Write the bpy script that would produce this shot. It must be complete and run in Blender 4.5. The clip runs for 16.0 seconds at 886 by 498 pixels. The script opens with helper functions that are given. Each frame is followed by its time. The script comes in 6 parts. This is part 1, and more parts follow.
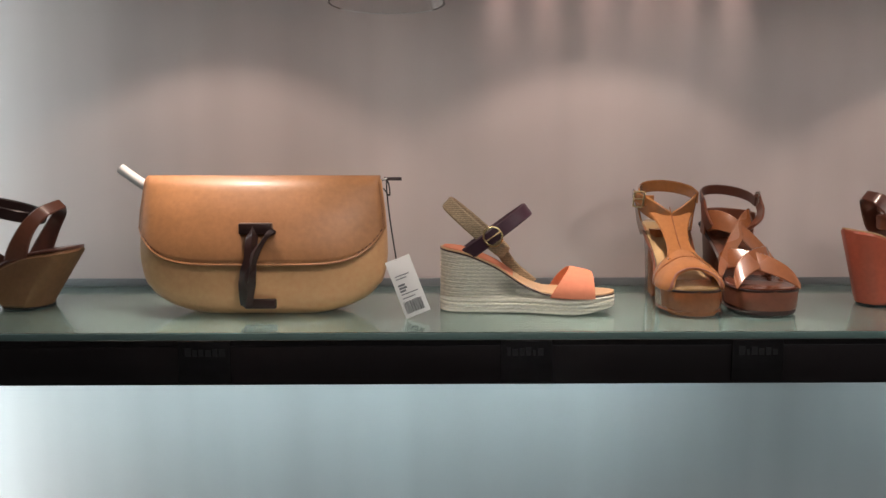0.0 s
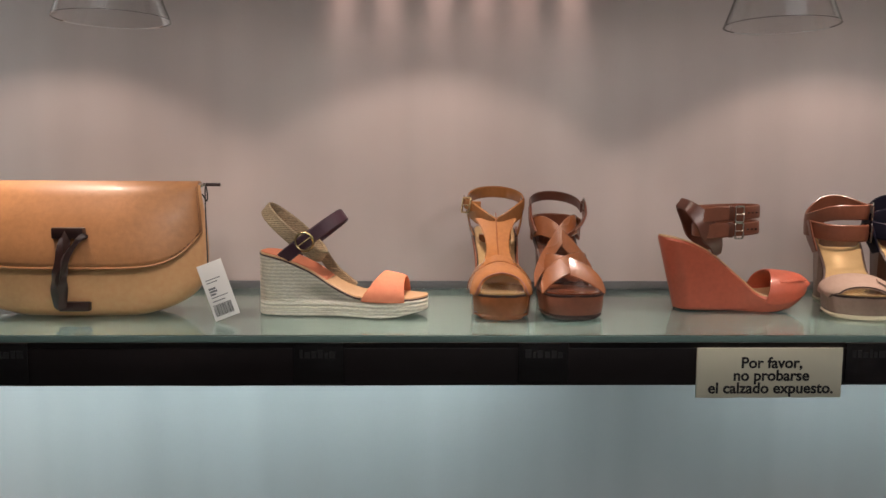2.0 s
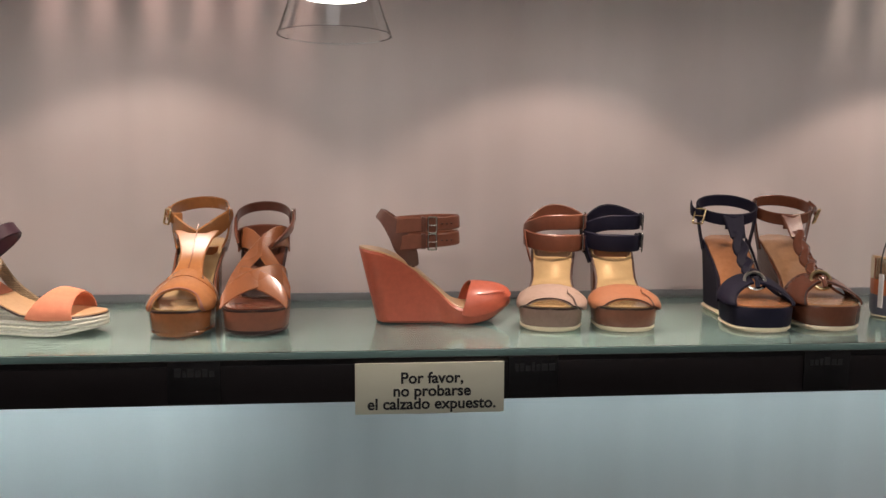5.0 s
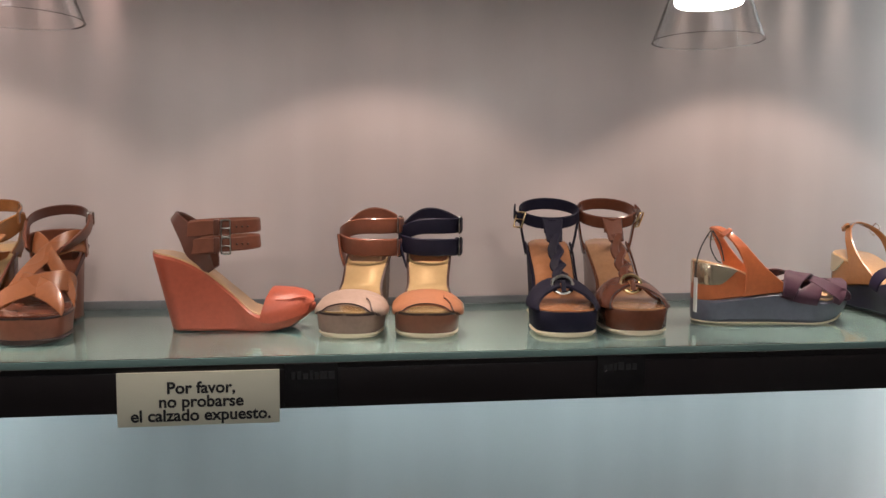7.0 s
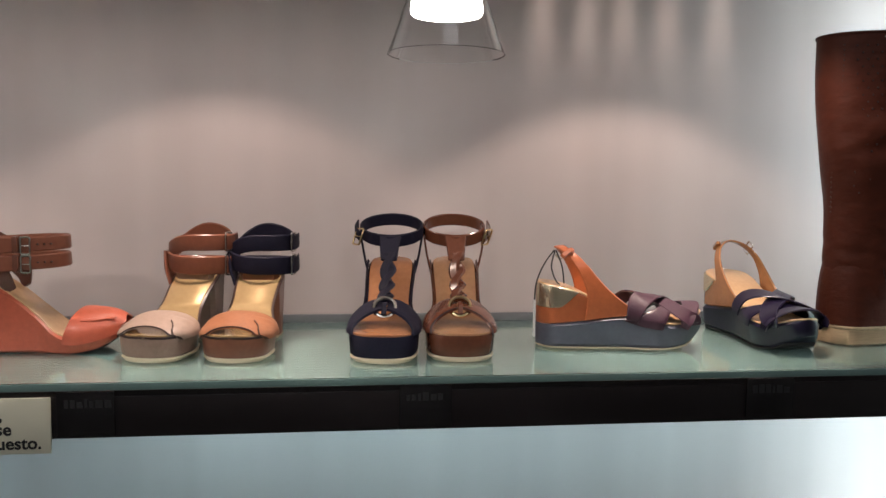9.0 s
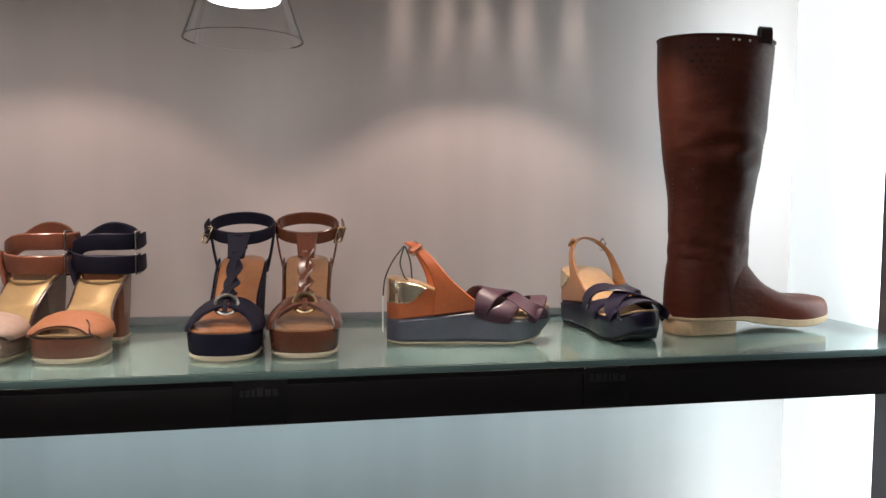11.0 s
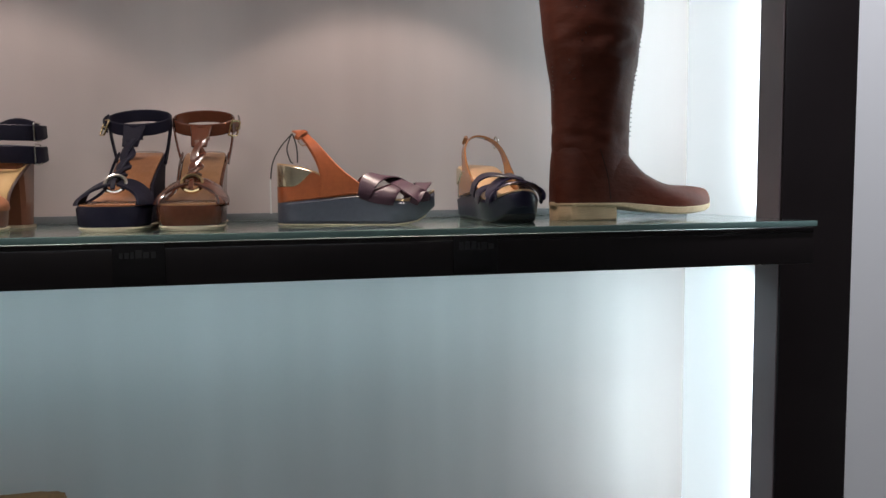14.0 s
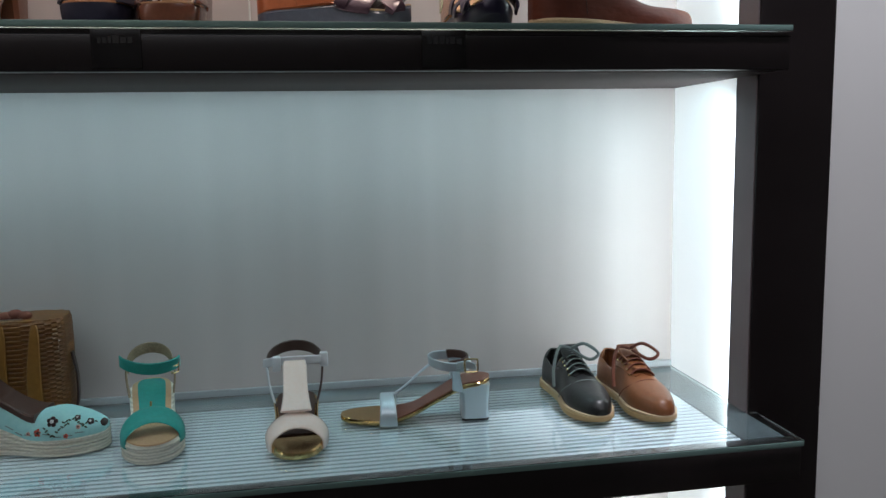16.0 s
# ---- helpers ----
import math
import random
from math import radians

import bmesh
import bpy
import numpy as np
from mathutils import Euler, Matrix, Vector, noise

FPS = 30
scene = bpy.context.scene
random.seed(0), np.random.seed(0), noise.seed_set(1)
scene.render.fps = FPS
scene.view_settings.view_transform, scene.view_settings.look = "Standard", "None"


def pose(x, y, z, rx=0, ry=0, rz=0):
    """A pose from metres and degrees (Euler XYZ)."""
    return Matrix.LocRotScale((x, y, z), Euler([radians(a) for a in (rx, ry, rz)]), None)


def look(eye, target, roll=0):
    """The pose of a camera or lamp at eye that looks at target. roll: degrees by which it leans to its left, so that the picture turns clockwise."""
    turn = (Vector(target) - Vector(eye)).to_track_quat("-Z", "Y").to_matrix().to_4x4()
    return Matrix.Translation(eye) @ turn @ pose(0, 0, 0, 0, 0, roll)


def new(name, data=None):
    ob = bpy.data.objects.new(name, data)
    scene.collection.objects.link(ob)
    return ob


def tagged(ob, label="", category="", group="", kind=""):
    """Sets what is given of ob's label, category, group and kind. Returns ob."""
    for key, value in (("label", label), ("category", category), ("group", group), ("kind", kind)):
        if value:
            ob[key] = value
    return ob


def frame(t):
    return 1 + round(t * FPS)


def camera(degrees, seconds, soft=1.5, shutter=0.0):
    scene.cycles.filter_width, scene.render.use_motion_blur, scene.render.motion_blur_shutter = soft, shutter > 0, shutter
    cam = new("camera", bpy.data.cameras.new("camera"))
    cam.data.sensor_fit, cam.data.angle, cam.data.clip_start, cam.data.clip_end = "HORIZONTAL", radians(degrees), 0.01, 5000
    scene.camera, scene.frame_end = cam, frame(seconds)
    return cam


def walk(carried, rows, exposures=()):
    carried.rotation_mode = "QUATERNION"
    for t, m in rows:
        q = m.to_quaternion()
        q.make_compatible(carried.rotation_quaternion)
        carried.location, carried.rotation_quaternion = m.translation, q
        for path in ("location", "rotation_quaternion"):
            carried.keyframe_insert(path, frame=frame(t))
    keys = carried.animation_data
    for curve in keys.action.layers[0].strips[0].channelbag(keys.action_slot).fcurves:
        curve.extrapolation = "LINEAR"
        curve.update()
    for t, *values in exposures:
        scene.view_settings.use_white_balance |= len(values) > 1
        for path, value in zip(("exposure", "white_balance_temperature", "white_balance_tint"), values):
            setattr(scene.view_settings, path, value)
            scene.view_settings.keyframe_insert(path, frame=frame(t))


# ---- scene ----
cam = camera(58.5, 16.0)
# seconds, eye x y z, yaw, pitch, roll
ROWS = [
    (0.0, 0.09401, -0.805, 1.569, -0.7909, -6.028, -0.009565),
    (0.5, 0.1086, -0.8072, 1.567, -2.627, -5.848, 0.1644),
    (1.0, 0.1607, -0.8137, 1.572, -2.586, -5.982, 0.2476),
    (1.5, 0.2455, -0.8222, 1.576, -1.087, -6.046, 0.2142),
    (2.0, 0.3052, -0.8315, 1.58, -1.357, -6.162, 0.2896),
    (2.5, 0.351, -0.8399, 1.573, -2.473, -5.788, 0.3904),
    (3.0, 0.392, -0.8371, 1.577, -3.729, -6.039, 0.5277),
    (5.5, 0.6708, -0.8202, 1.591, -5.921, -5.841, 0.2567),
    (6.0, 0.7229, -0.8252, 1.582, -6.605, -5.277, 0.2779),
    (6.5, 0.7834, -0.8273, 1.577, -6.544, -4.982, 0.2349),
    (7.0, 0.8125, -0.8104, 1.577, -8.054, -4.974, 0.3419),
    (7.5, 0.8453, -0.7893, 1.574, -9.226, -4.735, 0.5135),
    (8.0, 0.912, -0.7862, 1.581, -8.336, -4.769, 0.5059),
    (8.5, 0.9793, -0.7883, 1.59, -7.547, -4.775, 0.6329),
    (9.0, 1.042, -0.7902, 1.597, -7.057, -4.938, 0.6744),
    (9.5, 1.08, -0.7954, 1.598, -7.998, -4.884, 0.7711),
    (10.0, 1.11, -0.8017, 1.591, -9.222, -4.44, 0.6704),
    (12.5, 1.164, -0.8328, 1.529, -15.15, -3.269, 0.1869),
    (13.0, 1.183, -0.8507, 1.503, -15.02, -3.113, -0.133),
    (13.5, 1.2, -0.869, 1.489, -14.93, -4.23, -0.2495),
    (14.0, 1.259, -0.8982, 1.448, -12.58, -4.634, -0.5377),
    (14.5, 1.292, -0.9165, 1.399, -11.4, -5.32, -0.9737),
    (15.0, 1.328, -0.9379, 1.347, -9.92, -6.141, -0.9453),
    (15.5, 1.333, -0.9528, 1.299, -9.662, -7.045, -1.051),
    (16.0, 1.33, -0.9616, 1.25, -9.618, -7.405, -1.107),
]


def held(x, y, z, yaw, pitch, roll):
    a, b = radians(yaw), radians(pitch)
    ahead = Vector((-math.sin(a) * math.cos(b), math.cos(a) * math.cos(b), math.sin(b)))
    return look((x, y, z), Vector((x, y, z)) + ahead, roll)


EXPOSURES = [(0.0, 0.0, 6600, 11), (2.5, 0.08, 6800, 12), (6.5, 0.24, 6650, 12), (10.0, 0.22, 6500, 10), (12.5, -0.04, 6500, 10), (14.5, -0.12, 6250, 8.5), (16.0, -0.09, 6450, 10)]
walk(cam, [(r[0], held(*r[1:])) for r in ROWS], EXPOSURES)

# ---------------------------------------------------------------- world and lights
world = bpy.data.worlds.new("shop_gloom")
world.use_nodes = True
world.node_tree.nodes["Background"].inputs[0].default_value = (0.75, 0.82, 1.0, 1)
world.node_tree.nodes["Background"].inputs[1].default_value = 0.02
scene.world = world

SHELF_Z, LOW_Z = 1.3975, 0.856          # tops of the two glass shelves
WALL_Y = 0.324                         # back panel of the niche
END_X, LEFT_X = 1.955, -0.66          # inner faces of the end cheeks
POST_IN, POST_OUT = 1.953, 2.068
TOP_Z = 1.945
PENDANTS = (0.060, 0.590, 1.117)
PENDANT_Y = -0.19
STRIPS = (-0.142, 0.192, 0.434, 0.791, 1.124, 1.499)
WARM, COOL, SHOP = (1.0, 0.80, 0.69), (0.61, 0.91, 1.0), (0.92, 0.95, 1.0)


def lamp(name, kind, energy, m, color, **more):
    data = bpy.data.lights.new(name, kind)
    data.energy, data.color = energy, color
    for key, value in more.items():
        if key == "size":
            data.size = value
        elif key == "size_y":
            data.shape, data.size_y = "RECTANGLE", value
        elif key == "radius":
            data.shadow_soft_size = value
        elif key == "cone":
            data.spot_size = radians(value)
        elif key == "blend":
            data.spot_blend = value
    ob = new(name, data)
    ob.matrix_world = m
    return ob


# recessed halogen spots in the top of the unit
for x, power in ((-0.20, 2.6), (0.315, 2.8), (0.88, 3.0), (1.43, 3.8)):
    lamp("halogen_spot", "SPOT", power, look((x, 0.06, 1.925), (x, 0.06, 1.0)), WARM, radius=0.008, cone=106, blend=0.28)
    lamp("halogen_beam", "SPOT", power * 4.2, look((x, 0.09, 1.925), (x + 0.05, 0.12, 1.0)), WARM, radius=0.012, cone=50, blend=1.0)
# clusters of small unseen spots, added to draw pale streaks on the back panel
for places, power, tint in (((0.190, 0.254, 0.326, 0.390, 0.446, 0.515), 1.1, (1.0, 0.72, 0.64)), ((1.318, 1.383, 1.436, 1.500, 1.579), 0.75, (1.0, 0.86, 0.76))):
    for x in places:
        lamp("streak_spot", "SPOT", power, look((x, 0.288, 1.93), (x, 0.324, 1.80)), tint, radius=0.017, cone=23, blend=0.9)
# the bulbs of the hanging lamps
for x in PENDANTS:
    lamp("pendant_bulb", "POINT", 0.4, pose(x, PENDANT_Y, 1.7168), (1.0, 0.84, 0.74), radius=0.002)
    lamp("pendant_beam", "SPOT", 0.6, look((x, PENDANT_Y, 1.7095), (x, 0.08, 1.40)), (1.0, 0.86, 0.76), radius=0.003, cone=96, blend=0.85)
# two unseen cool strips added under the upper shelf to brighten the lower bay
for x, span, power in ((-0.07, 1.10, 1.75), (1.32, 1.22, 1.35)):
    lamp("under_shelf_fill", "AREA", power, look((x, 0.17, 1.3365), (x, 0.21, 1.2)), COOL, size=span, size_y=0.012)
# upright tubes in the corners behind the posts
for x, s in ((1.945, -1), (LEFT_X + 0.012, 1)):
    for z in (1.665, 0.66):
        lamp("corner_tube", "AREA", (0.95 if s < 0 else 0.5) if z > 1 else 2.0, look((x, 0.120, z), (x + 0.05 * s, WALL_Y, z)), (0.80, 0.96, 1.0), size=0.012, size_y=0.50 if z > 1 else 1.28)
# the shop's ceiling light
lamp("shop_panel", "AREA", 12.0, look((0.9, -1.7, 2.74), (0.9, -1.5, 0)), SHOP, size=2.6, size_y=1.2)
# a ceiling downlight over the plain wall beside the unit
lamp("wall_downlight", "SPOT", 95.0, look((2.25, -0.45, 2.76), (2.09, 0.10, 1.25)), (0.95, 0.93, 1.0), radius=0.04, cone=32, blend=0.8)


# ---------------------------------------------------------------- materials
def material(name, color, rough=0.5, metal=0.0, coat=0.0, grain=0.0, scale=60.0, bump=0.0, blotch=0.12, spec=0.5, stretch=(1, 1, 1), weave=0.0, depth=0.0006):
    """A surface with fine grain (colour and relief) and broader uneven tone. weave: spacing of woven strands."""
    mat = bpy.data.materials.new(name)
    mat.use_nodes = True
    nodes, links = mat.node_tree.nodes, mat.node_tree.links
    b = nodes["Principled BSDF"]
    b.inputs["Roughness"].default_value, b.inputs["Metallic"].default_value = rough, metal
    b.inputs["Coat Weight"].default_value, b.inputs["Coat Roughness"].default_value = coat, 0.12
    b.inputs["Specular IOR Level"].default_value = spec
    where = nodes.new("ShaderNodeTexCoord")
    place = nodes.new("ShaderNodeMapping")
    place.inputs["Scale"].default_value = stretch
    links.new(where.outputs["Object"], place.inputs["Vector"])
    wide, fine = nodes.new("ShaderNodeTexNoise"), nodes.new("ShaderNodeTexNoise")
    wide.inputs["Scale"].default_value, fine.inputs["Scale"].default_value = scale * 0.25, scale * 4
    fine.inputs["Detail"].default_value = 4
    for n in (wide, fine):
        links.new(place.outputs[0], n.inputs["Vector"])
    mix = nodes.new("ShaderNodeMixRGB")
    dark = [c * (1 - 2.2 * blotch) for c in color]
    lite = [min(1, c * (1 + 1.2 * blotch)) for c in color]
    mix.inputs[1].default_value, mix.inputs[2].default_value = (*dark, 1), (*lite, 1)
    links.new(wide.outputs["Fac"], mix.inputs[0])
    out = mix.outputs[0]
    if grain:
        over = nodes.new("ShaderNodeMixRGB")
        over.blend_type = "OVERLAY"
        over.inputs[0].default_value = grain
        links.new(out, over.inputs[1])
        links.new(fine.outputs["Fac"], over.inputs[2])
        out = over.outputs[0]
    height = fine.outputs["Fac"]
    if weave:
        wave = nodes.new("ShaderNodeTexWave")
        wave.inputs["Scale"].default_value = 1 / weave * 0.314
        wave.inputs["Distortion"].default_value = 2.5
        wave.inputs["Detail Scale"].default_value = 3
        wave.bands_direction = "Z"
        links.new(place.outputs[0], wave.inputs["Vector"])
        twist = nodes.new("ShaderNodeMixRGB")
        twist.blend_type = "MULTIPLY"
        twist.inputs[0].default_value = 0.28
        links.new(out, twist.inputs[1])
        links.new(wave.outputs["Fac"], twist.inputs[2])
        out, height = twist.outputs[0], wave.outputs["Fac"]
    links.new(out, b.inputs["Base Color"])
    rnd = nodes.new("ShaderNodeMapRange")
    rnd.inputs["To Min"].default_value, rnd.inputs["To Max"].default_value = max(0.02, rough - 0.07), min(1, rough + 0.09)
    links.new(wide.outputs["Fac"], rnd.inputs["Value"])
    links.new(rnd.outputs[0], b.inputs["Roughness"])
    if bump:
        bp = nodes.new("ShaderNodeBump")
        bp.inputs["Strength"].default_value, bp.inputs["Distance"].default_value = bump, depth
        links.new(height, bp.inputs["Height"])
        links.new(bp.outputs[0], b.inputs["Normal"])
    return mat


def glass(name, color, rough=0.02):
    mat = bpy.data.materials.new(name)
    mat.use_nodes = True
    b = mat.node_tree.nodes["Principled BSDF"]
    b.inputs["Base Color"].default_value = (*color, 1)
    b.inputs["Transmission Weight"].default_value, b.inputs["Roughness"].default_value, b.inputs["IOR"].default_value = 1, rough, 1.45
    return mat


def glow(name, color, strength, base=0.8):
    mat = bpy.data.materials.new(name)
    mat.use_nodes = True
    b = mat.node_tree.nodes["Principled BSDF"]
    b.inputs["Base Color"].default_value = (base, base, base, 1)
    b.inputs["Emission Color"].default_value, b.inputs["Emission Strength"].default_value = (*color, 1), strength
    return mat


# upright tone streaks in this colour stand in for the panel's blurred reflections
BACK = material("satin_grey_panel_streak_reflections", (0.650, 0.567, 0.546), rough=0.35, blotch=0.11, scale=8, stretch=(5, 1, 0.2))
WHITE = material("white_paint", (0.80, 0.80, 0.80), rough=0.5, blotch=0.02, scale=8, bump=0.05)
# white end panels; emission added in place of the corner light on them
CHEEK = glow("white_panel_added_glow", (0.90, 0.97, 1.0), 0.54, 0.7)
BLACK = material("black_brown_lacquer", (0.0105, 0.0072, 0.0080), rough=0.3, blotch=0.2, scale=10, stretch=(0.3, 3, 3))
GLASS = glass("green_shelf_glass", (0.84, 0.93, 0.93), 0.045)
# upper shelf's glass: rougher and tinted darker than the lower one
GLASS_DIM = glass("dim_rough_shelf_glass", (0.72, 0.87, 0.84), 0.12)
CLEAR = glass("clear_lamp_glass", (0.98, 0.98, 0.98), 0.0)
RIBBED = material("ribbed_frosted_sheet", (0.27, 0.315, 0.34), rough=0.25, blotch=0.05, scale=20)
# upper shelf's copies of sheet and rib, its dimmer light put into the colour
SHEET_DIM = material("dimmed_frosted_sheet", (0.20, 0.25, 0.238), rough=0.4, blotch=0.15, scale=20)
RIB_DIM = material("dimmed_frosted_rib", (0.25, 0.305, 0.295), rough=0.35, blotch=0.1, scale=30)
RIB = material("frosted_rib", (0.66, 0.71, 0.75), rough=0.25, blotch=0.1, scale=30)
REVEAL = material("brown_grey_reveal", (0.13, 0.096, 0.102), rough=0.5, blotch=0.1)
BEAD = material("pale_bead", (0.42, 0.44, 0.46), rough=0.4, blotch=0.05)
SLATE_RAIL = material("slate_rail", (0.065, 0.077, 0.085), rough=0.35, blotch=0.08)
EDGE = material("green_glass_edge", (0.15, 0.235, 0.22), rough=0.12, blotch=0.12, scale=12, stretch=(0.3, 1, 1))
GREY = material("grey_trim", (0.17, 0.18, 0.19), rough=0.4, blotch=0.05)
UNDER = material("brown_grey_board", (0.085, 0.064, 0.062), rough=0.7, spec=0.2, blotch=0.1, scale=10)
FLOOR = material("shop_floor", (0.22, 0.20, 0.18), rough=0.35, blotch=0.1, scale=4)
DIM = material("shop_wall", (0.45, 0.44, 0.42), rough=0.7, blotch=0.05, scale=2)
CARD = material("ivory_card", (0.62, 0.60, 0.47), rough=0.45, blotch=0.03, scale=14)
INK = material("black_ink", (0.012, 0.012, 0.014), rough=0.6)


# ---------------------------------------------------------------- mesh helpers
def mesh_of(name, bm, mats, smooth=True):
    me = bpy.data.meshes.new(name)
    bm.normal_update()
    bm.to_mesh(me)
    bm.free()
    for m in mats if isinstance(mats, (list, tuple)) else [mats]:
        me.materials.append(m)
    if smooth:
        for p in me.polygons:
            p.use_smooth = True
        me.set_sharp_from_angle(angle=radians(38))
    return me


def part(name, bm, mat, parent, label="", smooth=True):
    ob = new(name, mesh_of(name, bm, mat, smooth))
    ob.parent = parent
    if label:
        tagged(ob, label)
    return ob


def thing(name, label, category, m=None, group="", kind=""):
    ob = new(name)
    ob.empty_display_size = 0.02
    if m is not None:
        ob.matrix_world = m
    return tagged(ob, label, category, group, kind)


def box(bm, x0, x1, y0, y1, z0, z1, bevel=0.0):
    made = bmesh.ops.create_cube(bm, size=1, matrix=Matrix.Translation(((x0 + x1) / 2, (y0 + y1) / 2, (z0 + z1) / 2)) @ Matrix.Diagonal((x1 - x0, y1 - y0, z1 - z0, 1)))
    if bevel:
        edges = list({e for v in made["verts"] for e in v.link_edges})
        bmesh.ops.bevel(bm, geom=edges, offset=bevel, segments=2, affect="EDGES", profile=0.5)
    return bm


def slab(name, mat, *dims, bevel=0.0, label="", category="", kind="structure"):
    ob = new(name, mesh_of(name, box(bmesh.new(), *dims, bevel), mat))
    return tagged(ob, label, category, "", kind)


def loft(bm, rings, closed=False, caps=True):
    rows = [[bm.verts.new(p) for p in ring] for ring in rings]
    n = len(rows[0])
    for a, b in zip(rows, rows[1:] + ([rows[0]] if closed else [])):
        for i in range(n):
            bm.faces.new((a[i], a[(i + 1) % n], b[(i + 1) % n], b[i]))
    if caps and not closed:
        bm.faces.new(rows[0][::-1])
        bm.faces.new(rows[-1])
    bmesh.ops.recalc_face_normals(bm, faces=bm.faces[:])
    return bm


# ---------------------------------------------------------------- the shelving niche
slab("wall_back", BACK, LEFT_X - 0.15, 2.05, WALL_Y, WALL_Y + 0.04, 0, TOP_Z, label="satin grey back panel of the display niche", category="wall")
slab("wall_end", CHEEK, END_X, 2.05, 0.123, WALL_Y - 0.0005, 0, TOP_Z, label="white end panel of the display niche with an added glow", category="wall")
slab("wall_end_far", CHEEK, LEFT_X - 0.10, LEFT_X, 0.123, WALL_Y - 0.0005, 0, TOP_Z, label="white end panel of the niche with an added glow", category="wall")
slab("wall_right", WHITE, POST_OUT + 0.001, 3.4, 0.10, 0.25, 0, 2.8, label="plain white painted wall beside the shelving", category="wall")
slab("wall_left", WHITE, -2.4, LEFT_X - 0.113, 0.10, 0.25, 0, 2.8, label="plain white painted wall", category="wall")
slab("wall_above", BLACK, LEFT_X - 0.11, POST_OUT, 0.066, 0.25, TOP_Z + 0.05, 2.8, label="dark lacquered panel over the niche", category="wall")
slab("niche_top", WHITE, LEFT_X - 0.11, 2.05, 0.0, WALL_Y + 0.04, TOP_Z + 0.002, TOP_Z + 0.048, label="white top board of the niche", category="ceiling")
slab("wall_rear", DIM, -2.4, 3.4, -3.6, -3.5, 0, 2.8, label="grey wall of the shop", category="wall")
slab("wall_side", DIM, 3.4, 3.5, -3.6, 0.25, 0, 2.8, label="grey wall of the shop", category="wall")
slab("wall_side_far", DIM, -2.5, -2.4, -3.6, 0.25, 0, 2.8, label="grey wall of the shop", category="wall")
slab("floor", FLOOR, -2.5, 3.5, -3.6, 0.4, -0.1, 0, label="brown shop floor", category="floor")
slab("ceiling", WHITE, -2.5, 3.5, -3.6, 0.4, 2.8, 2.9, label="white shop ceiling", category="ceiling")
for x0, x1 in ((POST_IN, POST_OUT), (LEFT_X - 0.112, LEFT_X - 0.003)):
    slab("post", BLACK, x0, x1, 0.065, 0.121, 0.002, TOP_Z, bevel=0.002, label="black-brown lacquered upright of the shelving", category="post")


slab("post_reveal", REVEAL, POST_IN - 0.002, POST_IN - 0.0002, 0.068, 0.1205, 0.002, TOP_Z - 0.002, label="brown-grey inner face of the upright", category="post")


